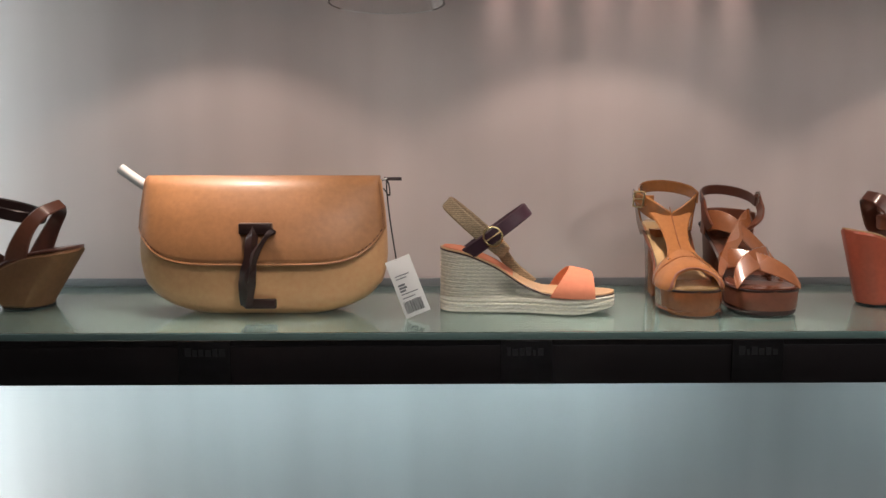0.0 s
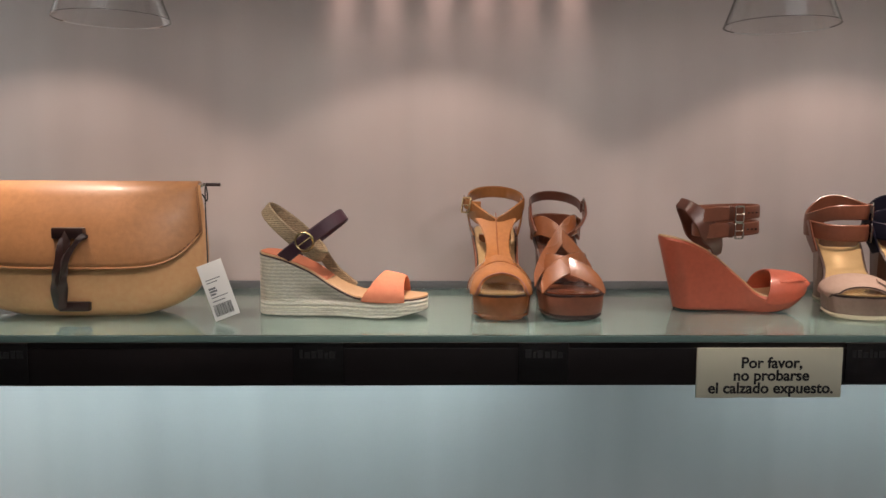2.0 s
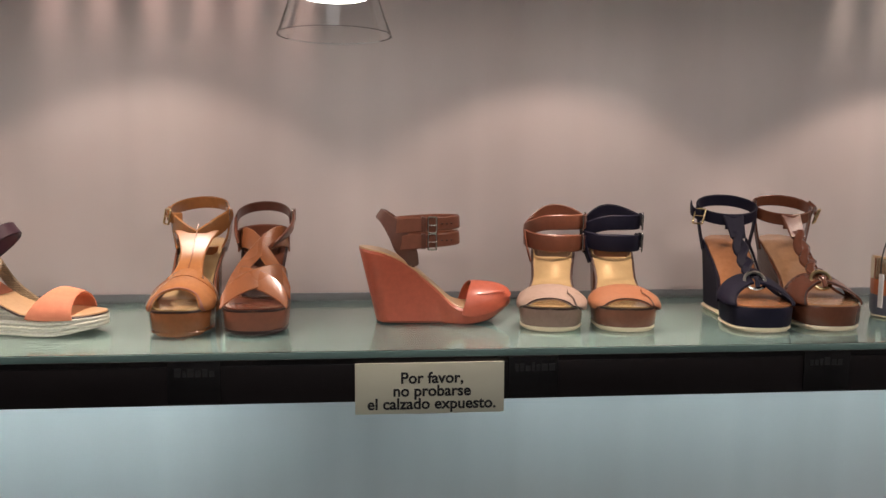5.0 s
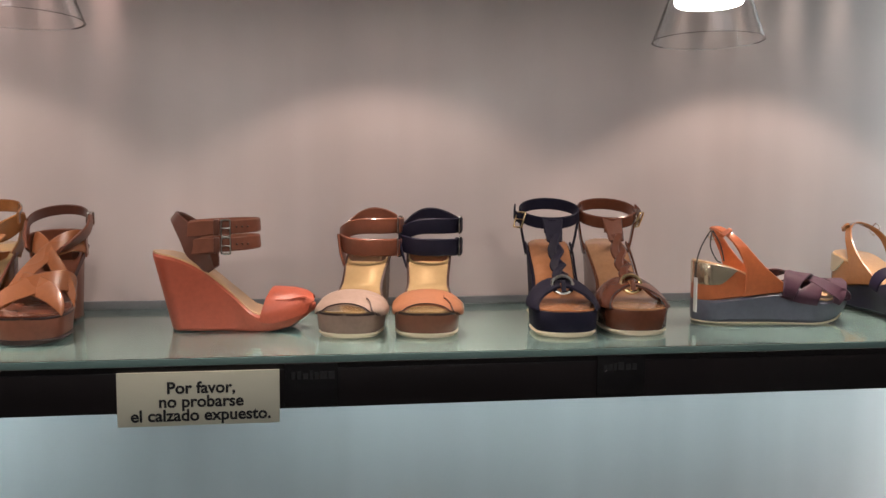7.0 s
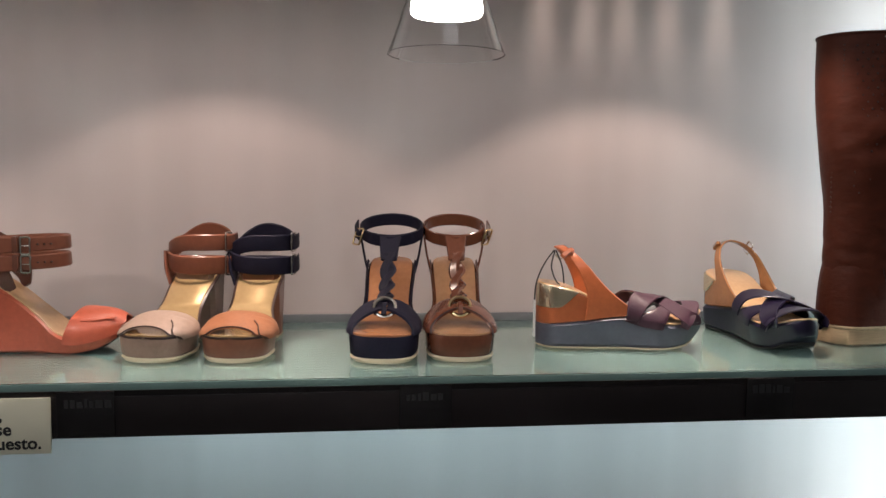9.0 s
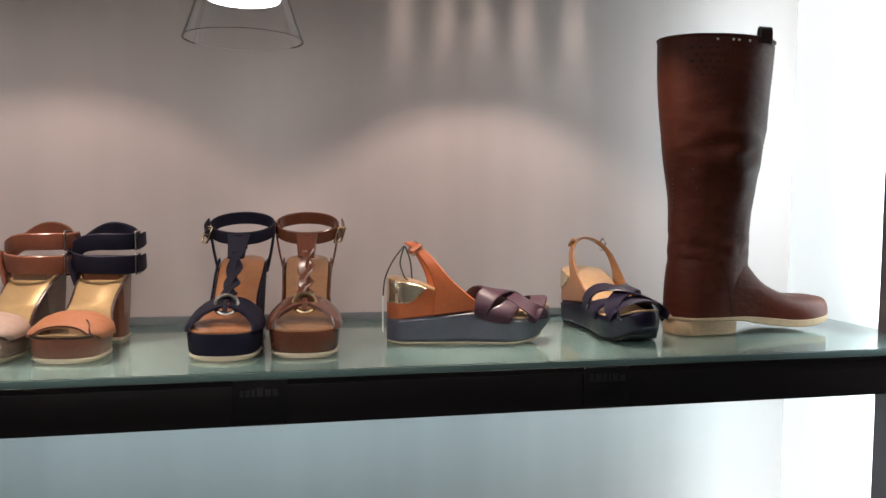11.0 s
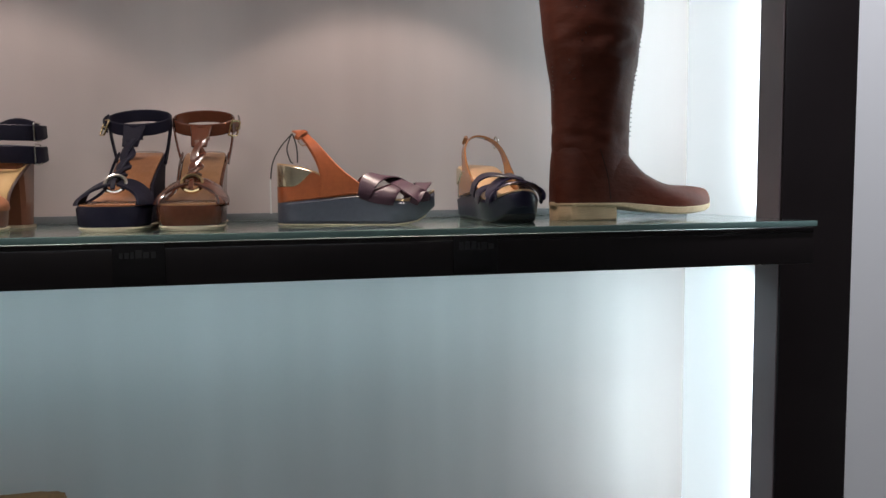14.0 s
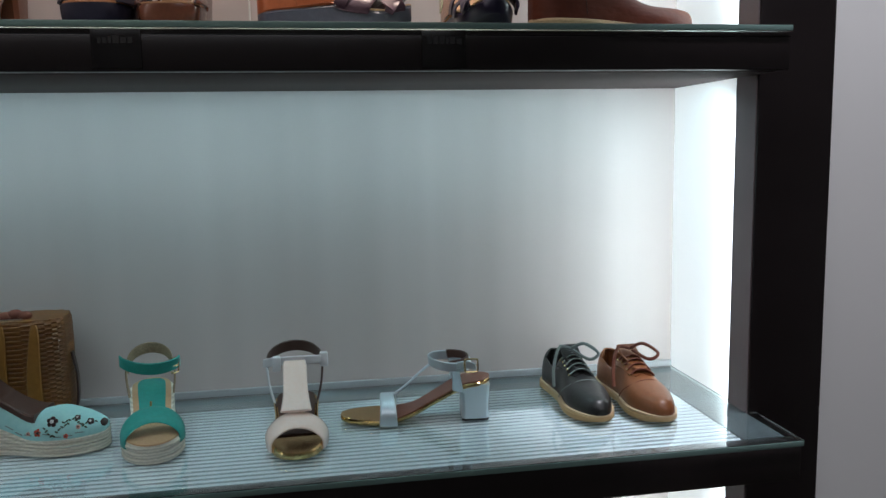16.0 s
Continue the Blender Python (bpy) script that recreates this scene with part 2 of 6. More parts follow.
def shelf(z, name, front, x1, lip, plate_mat, sheet_mat, rib_mat, bead_mat):
    """A glass-topped shelf: dark front rail and underside board, ribbed frosted sheet, glass plate."""
    top = thing(name, "dark-framed shelf with a green-edged ribbed glass top", "shelf", pose(0, 0, z), kind="structure")
    x0, t, a, b = LEFT_X - 0.05, 0.008, LEFT_X + 0.002, END_X - 0.002
    if x1 < b:
        x0, b = a, x1
    part("front_rail", box(bmesh.new(), x0, x1, front + 0.003, front + lip, -0.0565, -t - (0.0068 if z > 1 else 0.001), 0.0015), BLACK, top, "black-brown lacquered rail")
    if z > 1:
        part("rail_lip", box(bmesh.new(), x0, x1, front + 0.003, front + 0.0065, -t - 0.0066, -t - 0.001), BLACK, top)
        part("front_sheet", box(bmesh.new(), x0, x1, front + 0.0067, front + lip + 0.001, -t - 0.0065, -t - 0.003), sheet_mat, top, "frosted sheet along the front")
    part("underside_board", box(bmesh.new(), a, b, front + lip + 0.0005, WALL_Y - 0.003, -0.0575, -0.024, 0.001), UNDER, top, "brown-grey underside board")
    part("end_rail", box(bmesh.new(), b - 0.060, b - 0.001, front + lip + 0.001, WALL_Y - 0.003, -0.0235, -t - 0.001, 0.001), SLATE_RAIL, top)
    part("back_rail", box(bmesh.new(), a, b - 0.061, WALL_Y - 0.060, WALL_Y - 0.003, -0.0235, -t - 0.001, 0.001), GREY if z < 1 else sheet_mat, top)
    ya, yb = front + lip + 0.001, WALL_Y - 0.061
    part("frosted_sheet", box(bmesh.new(), a, b - 0.061, ya, yb, -0.0235, -t - 0.003), sheet_mat, top, "frosted sheet under the glass")
    n = round((yb - ya) / 0.0125)
    rib = None
    for i in range(n):
        y = ya + (yb - ya) * (i + 0.5) / n
        if rib is None:
            rib = part("rib", loft(bmesh.new(), [[(x, 0.0021 * math.cos(f), 0.0019 * math.sin(f)) for f in (math.pi * k / 5 for k in range(6))] for x in (a + 0.002, b - 0.063)]), rib_mat, top)
            one = rib
        else:
            one = new("rib", rib.data)
            one.parent = top
        one.location = (0, y, -t - 0.003)
    xl, xe = max(LEFT_X + 0.001, x0), min(x1 + 0.001, END_X - 0.001)
    rim = [(x0, front), (x1 + 0.001, front), (x1 + 0.001, 0.0635), (xe, 0.0635), (xe, WALL_Y - 0.002), (xl, WALL_Y - 0.002), (xl, 0.0635), (x0, 0.0635)]
    rim = [p for k, p in enumerate(rim) if p != rim[k - 1]]
    bm = bmesh.new()
    ends = [[bm.verts.new((x, y, h)) for x, y in rim] for h in (-t, 0)]
    bm.faces.new(ends[0][::-1])
    bm.faces.new(ends[1])
    for k in range(len(rim)):
        bm.faces.new((ends[0][k - 1], ends[0][k], ends[1][k], ends[1][k - 1]))
    plate = part("glass_plate", bm, plate_mat, top, "green-edged clear glass", False)
    plate.visible_shadow = False
    part("glass_edge", box(bmesh.new(), x0 + 0.001, x1, front - 0.0022, front - 0.0003, -t + 0.0004, -0.0004, 0.0006), EDGE, top, "polished green glass edge")
    part("back_bead", box(bmesh.new(), a, b, WALL_Y - 0.009, WALL_Y - 0.001, 0.0004, 0.011, 0.001), bead_mat, top, "narrow bead along the back panel")
    return top


upper_shelf = shelf(SHELF_Z, "shelf_upper", 0.0, 1.958, 0.022, GLASS_DIM, SHEET_DIM, RIB_DIM, GREY)
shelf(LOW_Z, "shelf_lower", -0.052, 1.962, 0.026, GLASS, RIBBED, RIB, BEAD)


# ---------------------------------------------------------------- shaping tools
def curve1(*pts):
    """A smooth function through (u, value) points."""
    xs, ys = [p[0] for p in pts], [p[1] for p in pts]
    d = [(b - a) / (q - p) for a, b, p, q in zip(ys, ys[1:], xs, xs[1:])]
    m = [d[0]] + [0.0 if a * b <= 0 else 2 * a * b / (a + b) for a, b in zip(d, d[1:])] + [d[-1]]

    def f(u):
        u = min(max(u, xs[0]), xs[-1])
        i = max(k for k in range(len(xs) - 1) if xs[k] <= u)
        h = xs[i + 1] - xs[i]
        t = (u - xs[i]) / h
        return (ys[i] * (2 * t**3 - 3 * t * t + 1) + m[i] * h * (t**3 - 2 * t * t + t) + ys[i + 1] * (3 * t * t - 2 * t**3) + m[i + 1] * h * (t**3 - t * t))

    return f


def smooth_path(ctrl, n=8, closed=False):
    """Catmull-Rom samples through rows of numbers."""
    c = np.array(ctrl, float)
    k, out = len(c), []
    for i in range(k if closed else k - 1):
        if closed:
            p0, p1, p2, p3 = c[(i - 1) % k], c[i], c[(i + 1) % k], c[(i + 2) % k]
        else:
            p0, p1, p2, p3 = c[max(i - 1, 0)], c[i], c[i + 1], c[min(i + 2, k - 1)]
        for j in range(n):
            t = j / n
            out.append(0.5 * (2 * p1 + (p2 - p0) * t + (2 * p0 - 5 * p1 + 4 * p2 - p3) * t * t + (3 * p1 - p0 - 3 * p2 + p3) * t**3))
    if not closed:
        out.append(c[-1])
    return out


def band(bm, places, sides, widths, thick=0.0022, closed=False, crown=0.0):
    """A strap: places along it, the direction across it and its width at each."""
    p = [Vector(q) for q in places]
    n, rings = len(p), []
    for i in range(n):
        t = (p[(i + 1) % n] - p[i - 1]) if closed else (p[min(i + 1, n - 1)] - p[max(i - 1, 0)])
        w = Vector(sides[i]).normalized()
        up = t.cross(w).normalized() * (thick / 2)
        h, e = w * (widths[i] / 2), w * min(thick * 0.5, widths[i] * 0.3)
        mid = up * (1 + 2 * crown)
        rings.append((p[i] - h, p[i] - h + e + up, p[i] + mid, p[i] + h - e + up, p[i] + h, p[i] + h - e - up, p[i] - h + e - up))
    return loft(bm, rings, closed)


def strip(ctrl, thick=0.0022, n=8, closed=False, crown=0.0, bm=None):
    """A strap from rows of x, y, z, the direction across (three numbers), width."""
    s = smooth_path(ctrl, n, closed)
    return band(bm or bmesh.new(), [r[:3] for r in s], [r[3:6] for r in s], [r[6] for r in s], thick, closed, crown)


def tube(ctrl, r, n=6, sides=8, closed=False, bm=None):
    s = [Vector(q) for q in smooth_path(ctrl, n, closed)]
    rings, k = [], len(s)
    for i in range(k):
        t = ((s[(i + 1) % k] - s[i - 1]) if closed else (s[min(i + 1, k - 1)] - s[max(i - 1, 0)])).normalized()
        a = t.orthogonal().normalized() if i == 0 else (last - t * last.dot(t)).normalized()
        last, b = a, t.cross(a)
        rings.append([s[i] + r * (a * math.cos(f) + b * math.sin(f)) for f in (2 * math.pi * j / sides for j in range(sides))])
    return loft(bm or bmesh.new(), rings, closed)


def hoop(c, d, rlen, ry, width, thick=0.0022, n=30, lean=0.0):
    """A strap loop about the heel: centre, its long direction in the xz plane, half lengths, strap width."""
    d = Vector((d[0], 0, d[1])).normalized()
    w = Vector((-d.z, 0, d.x))
    pts = [Vector(c) + d * rlen * math.cos(f) + Vector((0, ry * math.sin(f), 0)) + w * lean * math.cos(f) for f in (2 * math.pi * i / n for i in range(n))]
    return band(bmesh.new(), pts, [w] * n, [width] * n, thick, True)


def foot(wh, ww, wb, heel=0.12, toe=0.28, tip=0.9):
    base = curve1((0, wh), (0.2, wh), (0.45, ww), (0.74, wb), (1, wb * tip))

    def f(u):
        k = base(u)
        if u < heel:
            k *= math.sqrt(max(0, 1 - (1 - u / heel) ** 2))
        if u > 1 - toe:
            k *= math.sqrt(max(0, 1 - ((u - 1 + toe) / toe) ** 2)) ** 0.8
        return max(k, 0.0025)

    return f


def sole(L, half, bot, top, cen=lambda u: 0.0, flare=lambda u: 1.0, rake=lambda u: 0.0, a=0.0, b=1.0, n=34, edge=0.002, shrink=0.0, bm=None):
    """A solid between two height profiles and a plan outline; u runs from heel 0 to toe 1."""
    rings = []
    for i in range(n + 1):
        u = a + (b - a) * (1 - math.cos(math.pi * i / n)) / 2
        w, lo, hi, c = max(0.001, half(u) - shrink), bot(u), top(u), cen(u)
        v, x, dx = w * flare(u), u * L, rake(u)
        e = min(edge, (hi - lo) * 0.3, w * 0.5)
        rings.append([(x + dx, c - v + e, lo), (x + dx, c + v - e, lo), (x + dx, c + v, lo + e), (x, c + w, hi - e), (x, c + w - e, hi), (x, c - w + e, hi), (x, c - w, hi - e), (x + dx, c - v, lo + e)])
    return loft(bm or bmesh.new(), rings)


class Last:
    """The foot that a sandal's straps go over."""

    def __init__(self, L, half, bed, rise, cen=lambda u: 0.0):
        self.L, self.half, self.bed, self.rise, self.cen = L, half, bed, rise, cen

    def at(self, u, deg, lift=0.0):
        f = radians(deg)
        a, b = self.half(min(u, 0.9)) + lift + 0.001, self.rise(u) + lift
        return Vector((u * self.L, self.cen(u) + a * math.cos(f), self.bed(u) + b * math.sin(f)))

    def strap(self, rows, thick=0.0022, lift=0.0, n=10, across=None, crown=0.2):
        """rows of u, degrees round the foot (180 its right side, 0 its left), width."""
        s = smooth_path(rows, n)
        p = [self.at(r[0], r[1], lift) for r in s]
        sides = []
        for i, r in enumerate(s):
            t = p[min(i + 1, len(p) - 1)] - p[max(i - 1, 0)]
            f = radians(r[1])
            out = Vector((0.25, math.cos(f) / max(self.half(min(r[0], 0.8)), 0.01), math.sin(f) / max(self.rise(r[0]), 0.01)))
            sides.append(Vector(across) if across else t.cross(out))
        return band(bmesh.new(), p, sides, [r[2] for r in s], thick, False, crown)


    def hood(self, back, front, rise=None, a0=-8, a1=188, thick=0.003, lift=0.0, n=30, m=9):
        """A shell over the toes between two edges, each given as u by degrees; it drops straight down past the bed."""
        rise, rings = rise or self.rise, []
        for i in range(n + 1):
            deg = a0 + (a1 - a0) * i / n
            low = max(0.0, -deg, deg - 180)
            f = radians(min(max(deg, 0), 180))
            out, inn = [], []
            for j in range(m + 1):
                e = 0.0008 * (j in (0, m))
                u = back(deg) + (front(deg) - back(deg)) * j / m
                for rows, g in ((out, lift + thick - e), (inn, lift + e)):
                    a, b = self.half(min(u, 0.97)) + g, rise(u) + g
                    rows.append((u * self.L, self.cen(u) + a * math.cos(f), self.bed(u) + b * math.sin(f) - 0.0007 * low))
            rings.append(out + inn[::-1])
        return loft(bmesh.new(), rings)


def buckle(parent, m, w, h, mat, r=0.0013, round_one=False):
    """A metal frame in its xy plane, with a prong."""
    if round_one:
        pts = [(w / 2 * math.cos(f), h / 2 * math.sin(f), 0) for f in (2 * math.pi * i / 16 for i in range(16))]
        bm = tube(pts, r, 2, 8, True)
    else:
        c = 0.25
        pts = []
        for sx, sy in ((1, 1), (-1, 1), (-1, -1), (1, -1)):
            a, b = (sx * w / 2, sy * h / 2 * (1 - c), 0), (sx * w / 2 * (1 - c), sy * h / 2, 0)
            pts += [a, b] if sx * sy > 0 else [b, a]
        bm = tube(pts, r, 3, 8, True)
    bmesh.ops.transform(bm, matrix=m, verts=bm.verts[:])
    ob = part("buckle", bm, mat, parent, "polished metal buckle")
    bm = tube([(-w / 2, 0, r), (0, 0, 2 * r), (w / 2, 0, r)], r * 0.6, 4, 6)
    bmesh.ops.transform(bm, matrix=m, verts=bm.verts[:])
    part("prong", bm, mat, ob)
    return ob


def lumps(bm, places, r, squash=(1, 1, 1), seg=8):
    for p in places:
        bmesh.ops.create_uvsphere(bm, u_segments=seg, v_segments=max(5, seg - 2), radius=r, matrix=Matrix.Translation(p) @ Matrix.Diagonal((*squash, 1)))
    return bm


# ---------------------------------------------------------------- shoe materials
def leather(name, color, rough=0.34, coat=0.15, bump=0.25, blotch=0.12, spec=0.5):
    return material(name, color, rough=rough, coat=coat, grain=0.18, scale=45, bump=bump, blotch=blotch, spec=spec)


TAN = leather("tan_leather", (0.35, 0.145, 0.050), 0.17, 0.8)
TAN_DEEP = leather("deep_tan_leather", (0.25, 0.086, 0.030), 0.22, 0.6)
TAN_WARM = leather("warm_tan_leather", (0.27, 0.095, 0.036), 0.26, 0.45)
TAN_RED = leather("cognac_leather", (0.205, 0.070, 0.039), 0.36, 0.15)
CHESTNUT = leather("chestnut_leather", (0.128, 0.041, 0.021), 0.24, 0.5)
BROWN = leather("brown_leather", (0.120, 0.042, 0.027), 0.3, 0.3)
DARK = leather("dark_brown_leather", (0.034, 0.014, 0.012), 0.36, 0.2)
PURPLE = leather("aubergine_leather", (0.052, 0.020, 0.034), 0.42, 0.1)
NAVY = leather("navy_suede", (0.008, 0.0075, 0.021), 0.6, 0.0, 0.5, 0.12, 0.25)
NAVY_SHINE = leather("navy_leather", (0.008, 0.0055, 0.022), 0.3, 0.15, 0.2, 0.12, 0.35)
CORAL = leather("coral_leather", (0.48, 0.104, 0.056), 0.38, 0.15)
CORAL_SUEDE = leather("coral_suede", (0.72, 0.25, 0.14), 0.75, 0.0, 0.5)
ORANGE = leather("orange_leather", (0.50, 0.135, 0.048), 0.32, 0.25)
TAUPE = leather("taupe_leather", (0.31, 0.22, 0.175), 0.46, 0.05)
TAUPE_DARK = leather("taupe_platform", (0.25, 0.165, 0.125), 0.4, 0.1)
PEACH = leather("peach_tan_leather", (0.31, 0.125, 0.060), 0.38, 0.1)
PEACH_DARK = leather("brown_tan_platform", (0.19, 0.072, 0.040), 0.32, 0.3)
SLATE = leather("slate_blue_sole", (0.095, 0.10, 0.135), 0.4, 0.15)
WOODY = leather("tan_suede_heel", (0.22, 0.105, 0.043), 0.7, 0.0, 0.5)
BEIGE = leather("beige_insole", (0.62, 0.40, 0.22), 0.38, 0.2)
GOLDEN = material("golden_insole", (0.60, 0.415, 0.205), rough=0.18, metal=0.5, coat=0.7, grain=0.1, scale=45, bump=0.1, blotch=0.12)
TAN_IN = leather("tan_insole", (0.40, 0.215, 0.11), 0.2, 0.5)
RUST_IN = leather("rust_insole", (0.42, 0.185, 0.085), 0.2, 0.5)
CREAM = material("cream_rubber", (0.66, 0.56, 0.40), rough=0.55, blotch=0.08, bump=0.15)
JUTE = material("jute_rope", (0.88, 0.85, 0.73), rough=0.85, grain=0.45, scale=80, bump=0.6, blotch=0.12, weave=0.0042)
JUTE_FLAT = material("jute_webbing", (0.44, 0.34, 0.22), rough=0.9, grain=0.6, scale=120, bump=1.0, blotch=0.15, weave=0.0022)
WICKER = material("honey_wicker", (0.20, 0.076, 0.013), rough=0.4, grain=0.45, scale=60, bump=0.5, blotch=0.2)
WICKER_LIGHT = material("pale_wood_lath", (0.33, 0.150, 0.030), rough=0.4, grain=0.3, scale=30, bump=0.2, blotch=0.12)
STEEL = material("polished_steel", (0.75, 0.72, 0.66), rough=0.15, metal=1.0, blotch=0.05)
BRASS = material("brass_fitting", (0.80, 0.62, 0.34), rough=0.16, metal=1.0, blotch=0.05)
GOLD_HEEL = material("champagne_mirror", (0.86, 0.74, 0.54), rough=0.2, metal=0.85, blotch=0.08, bump=0.05)
GOLD = material("gold_mirror_leather", (0.72, 0.50, 0.22), rough=0.12, metal=1.0, blotch=0.08, bump=0.05)
SILVER = material("silver_leather", (0.66, 0.76, 0.82), rough=0.34, metal=0.6, blotch=0.08, bump=0.15)
SILVER_GLOSS = material("silver_mirror_heel", (0.78, 0.88, 0.93), rough=0.3, metal=0.45, blotch=0.05)
BLACK_RUBBER = material("black_rubber", (0.02, 0.018, 0.018), rough=0.6)
TEAL = leather("teal_leather", (0.016, 0.31, 0.27), 0.45, 0.1)
TURQ = leather("turquoise_canvas", (0.36, 0.70, 0.70), 0.6, 0.0)
BLUSH = leather("white_blush_patent", (0.92, 0.74, 0.65), 0.16, 0.8, 0.05, 0.03)
WHITE_L = leather("white_leather", (0.74, 0.75, 0.78), 0.4, 0.2, 0.1, 0.03)
BROWN_IN = leather("brown_lining", (0.075, 0.036, 0.026), 0.5, 0.0)
GREYB = leather("washed_slate_leather", (0.021, 0.022, 0.022), 0.34, 0.25, 0.5, 0.4)
GUM = material("honey_gum_rubber", (0.52, 0.34, 0.16), rough=0.5, blotch=0.1, bump=0.1)
COGNAC = leather("burnished_cognac_leather", (0.27, 0.095, 0.034), 0.36, 0.25, 0.3, 0.28)
LACE_G = material("grey_cord", (0.22, 0.26, 0.25), rough=0.9, bump=0.5, blotch=0.15)
LACE_R = material("red_brown_cord", (0.20, 0.062, 0.038), rough=0.8, bump=0.5, blotch=0.15)
# body leather is paler than the flap's: light on the lower front put into colour
BAG_L = material("bag_leather_brightened", (0.82, 0.455, 0.220), rough=0.4, coat=0.1, grain=0.2, scale=36, bump=0.3, blotch=0.2)
BAG_FLAP = material("bag_flap_leather", (0.46, 0.215, 0.090), rough=0.42, coat=0.05, grain=0.2, scale=36, bump=0.3, blotch=0.24)
BOOT_L = material("boot_leather", (0.092, 0.0215, 0.0105), rough=0.50, coat=0.0, grain=0.3, scale=15, bump=0.6, blotch=0.34, spec=0.22, stretch=(1, 1, 1.8), depth=0.0016)
BOOT_SOLE = material("tan_boot_sole", (0.54, 0.41, 0.25), rough=0.6, blotch=0.14, scale=60, grain=0.3)
PAPER = material("white_tag_card", (0.78, 0.78, 0.76), rough=0.6, blotch=0.02)
STACK = material("stacked_heel", (0.52, 0.37, 0.22), rough=0.6, blotch=0.12, scale=90, stretch=(0.2, 0.2, 4), grain=0.3)
THREAD = material("pale_thread", (0.62, 0.45, 0.28), rough=0.8)

LEAF_F = material("green_brown_thread", (0.06, 0.07, 0.035), rough=0.8)
RED_F = material("red_thread", (0.62, 0.10, 0.06), rough=0.8)
PINK_F = material("pink_thread", (0.75, 0.42, 0.36), rough=0.8)


# ---------------------------------------------------------------- the pairs on the upper shelf
HEEL_BED = curve1((0, 0.098), (0.1, 0.094), (0.3, 0.074), (0.55, 0.041), (0.7, 0.031), (1, 0.029))
RISE = curve1((0, 0.06), (0.25, 0.056), (0.33, 0.050), (0.55, 0.034), (0.78, 0.027), (1, 0.02))


def block_base(top, L, body, insole, half, bed=HEEL_BED, wide=0.0225, outsole=None):
    """Front platform, thin arched shank and separate block heel of a high sandal, with its insole."""
    lift = 0.0055
    part("outsole", sole(L, half, lambda u: 0.0, lambda u: lift, flare=lambda u: 0.93, shrink=0.0015, a=0.50), outsole or CREAM, top, "welted outsole")
    under = curve1((0, 0.090), (0.1, 0.0865), (0.3, 0.066), (0.46, 0.044), (0.54, 0.018), (0.60, lift), (1, lift))
    part("platform", sole(L, half, under, bed, flare=curve1((0, 0.96), (0.5, 0.9), (0.7, 0.95), (1, 0.96)), edge=0.0025, n=44), body, top)
    rings = []
    for i in range(9):
        t = i / 8
        z = 0.004 + t * 0.085
        x0, x1, w = -0.001 - 0.004 * t, 0.042 + 0.012 * t ** 2, wide + 0.003 * t
        rings.append([(x1, -w * 0.8, z), (x1, w * 0.8, z), (x1 - 0.006, w, z), (x0 + 0.016, w, z), (x0 + 0.004, w * 0.72, z), (x0, w * 0.3, z), (x0, -w * 0.3, z), (x0 + 0.004, -w * 0.72, z), (x0 + 0.016, -w, z), (x1 - 0.006, -w, z)])
    heel = part("block_heel", loft(bmesh.new(), rings), body, top, "tall leather-covered block heel")
    part("heel_tip", box(bmesh.new(), 0.001, 0.041, 0.002 - wide, wide - 0.002, 0, 0.004, 0.0006), outsole or CREAM, heel)
    part("insole", sole(L, half, lambda u: bed(u) - 0.0005, lambda u: bed(u) + 0.0022, shrink=0.0025, a=0.01, b=0.99), insole, top, "padded insole")
    part("insole_edge", sole(L, half, lambda u: bed(u) - 0.0022, lambda u: bed(u) + 0.0004, shrink=-0.0006), DARK, top, "dark edge binding")
    return Last(L, half, bed, RISE)


def platform_base(top, L, body, insole, half, bed=HEEL_BED, outsole=None, slim=0.8):
    """Wedge and platform of a high sandal, with its insole."""
    lift = 0.0055 if outsole else 0.0
    flare = curve1((0, slim), (0.45, 0.82), (0.7, 0.95), (1, 0.96))
    if outsole:
        part("outsole", sole(L, half, lambda u: 0.0, lambda u: lift, flare=lambda u: 0.93, shrink=0.0015), outsole, top, "pale welted outsole")
    part("wedge", sole(L, half, lambda u: lift, bed, flare=flare, edge=0.0025), body, top)
    part("insole", sole(L, half, lambda u: bed(u) - 0.0005, lambda u: bed(u) + 0.0022, shrink=0.0025, a=0.01, b=0.99), insole, top, "padded insole")
    return Last(L, half, bed, RISE)


def heel_loop(x0, y0, z0, xb, zb, w, side=None):
    """A strap from one side of the ankle round the heel to the other."""
    rows = []
    for i in range(13):
        f = math.pi * i / 12
        rows.append((x0 - (x0 - xb) * math.sin(f), y0 * math.cos(f), z0 + (zb - z0) * math.sin(f) ** 0.8, 0.15, 0, 1, w))
    return strip(rows, 0.0024, 3)


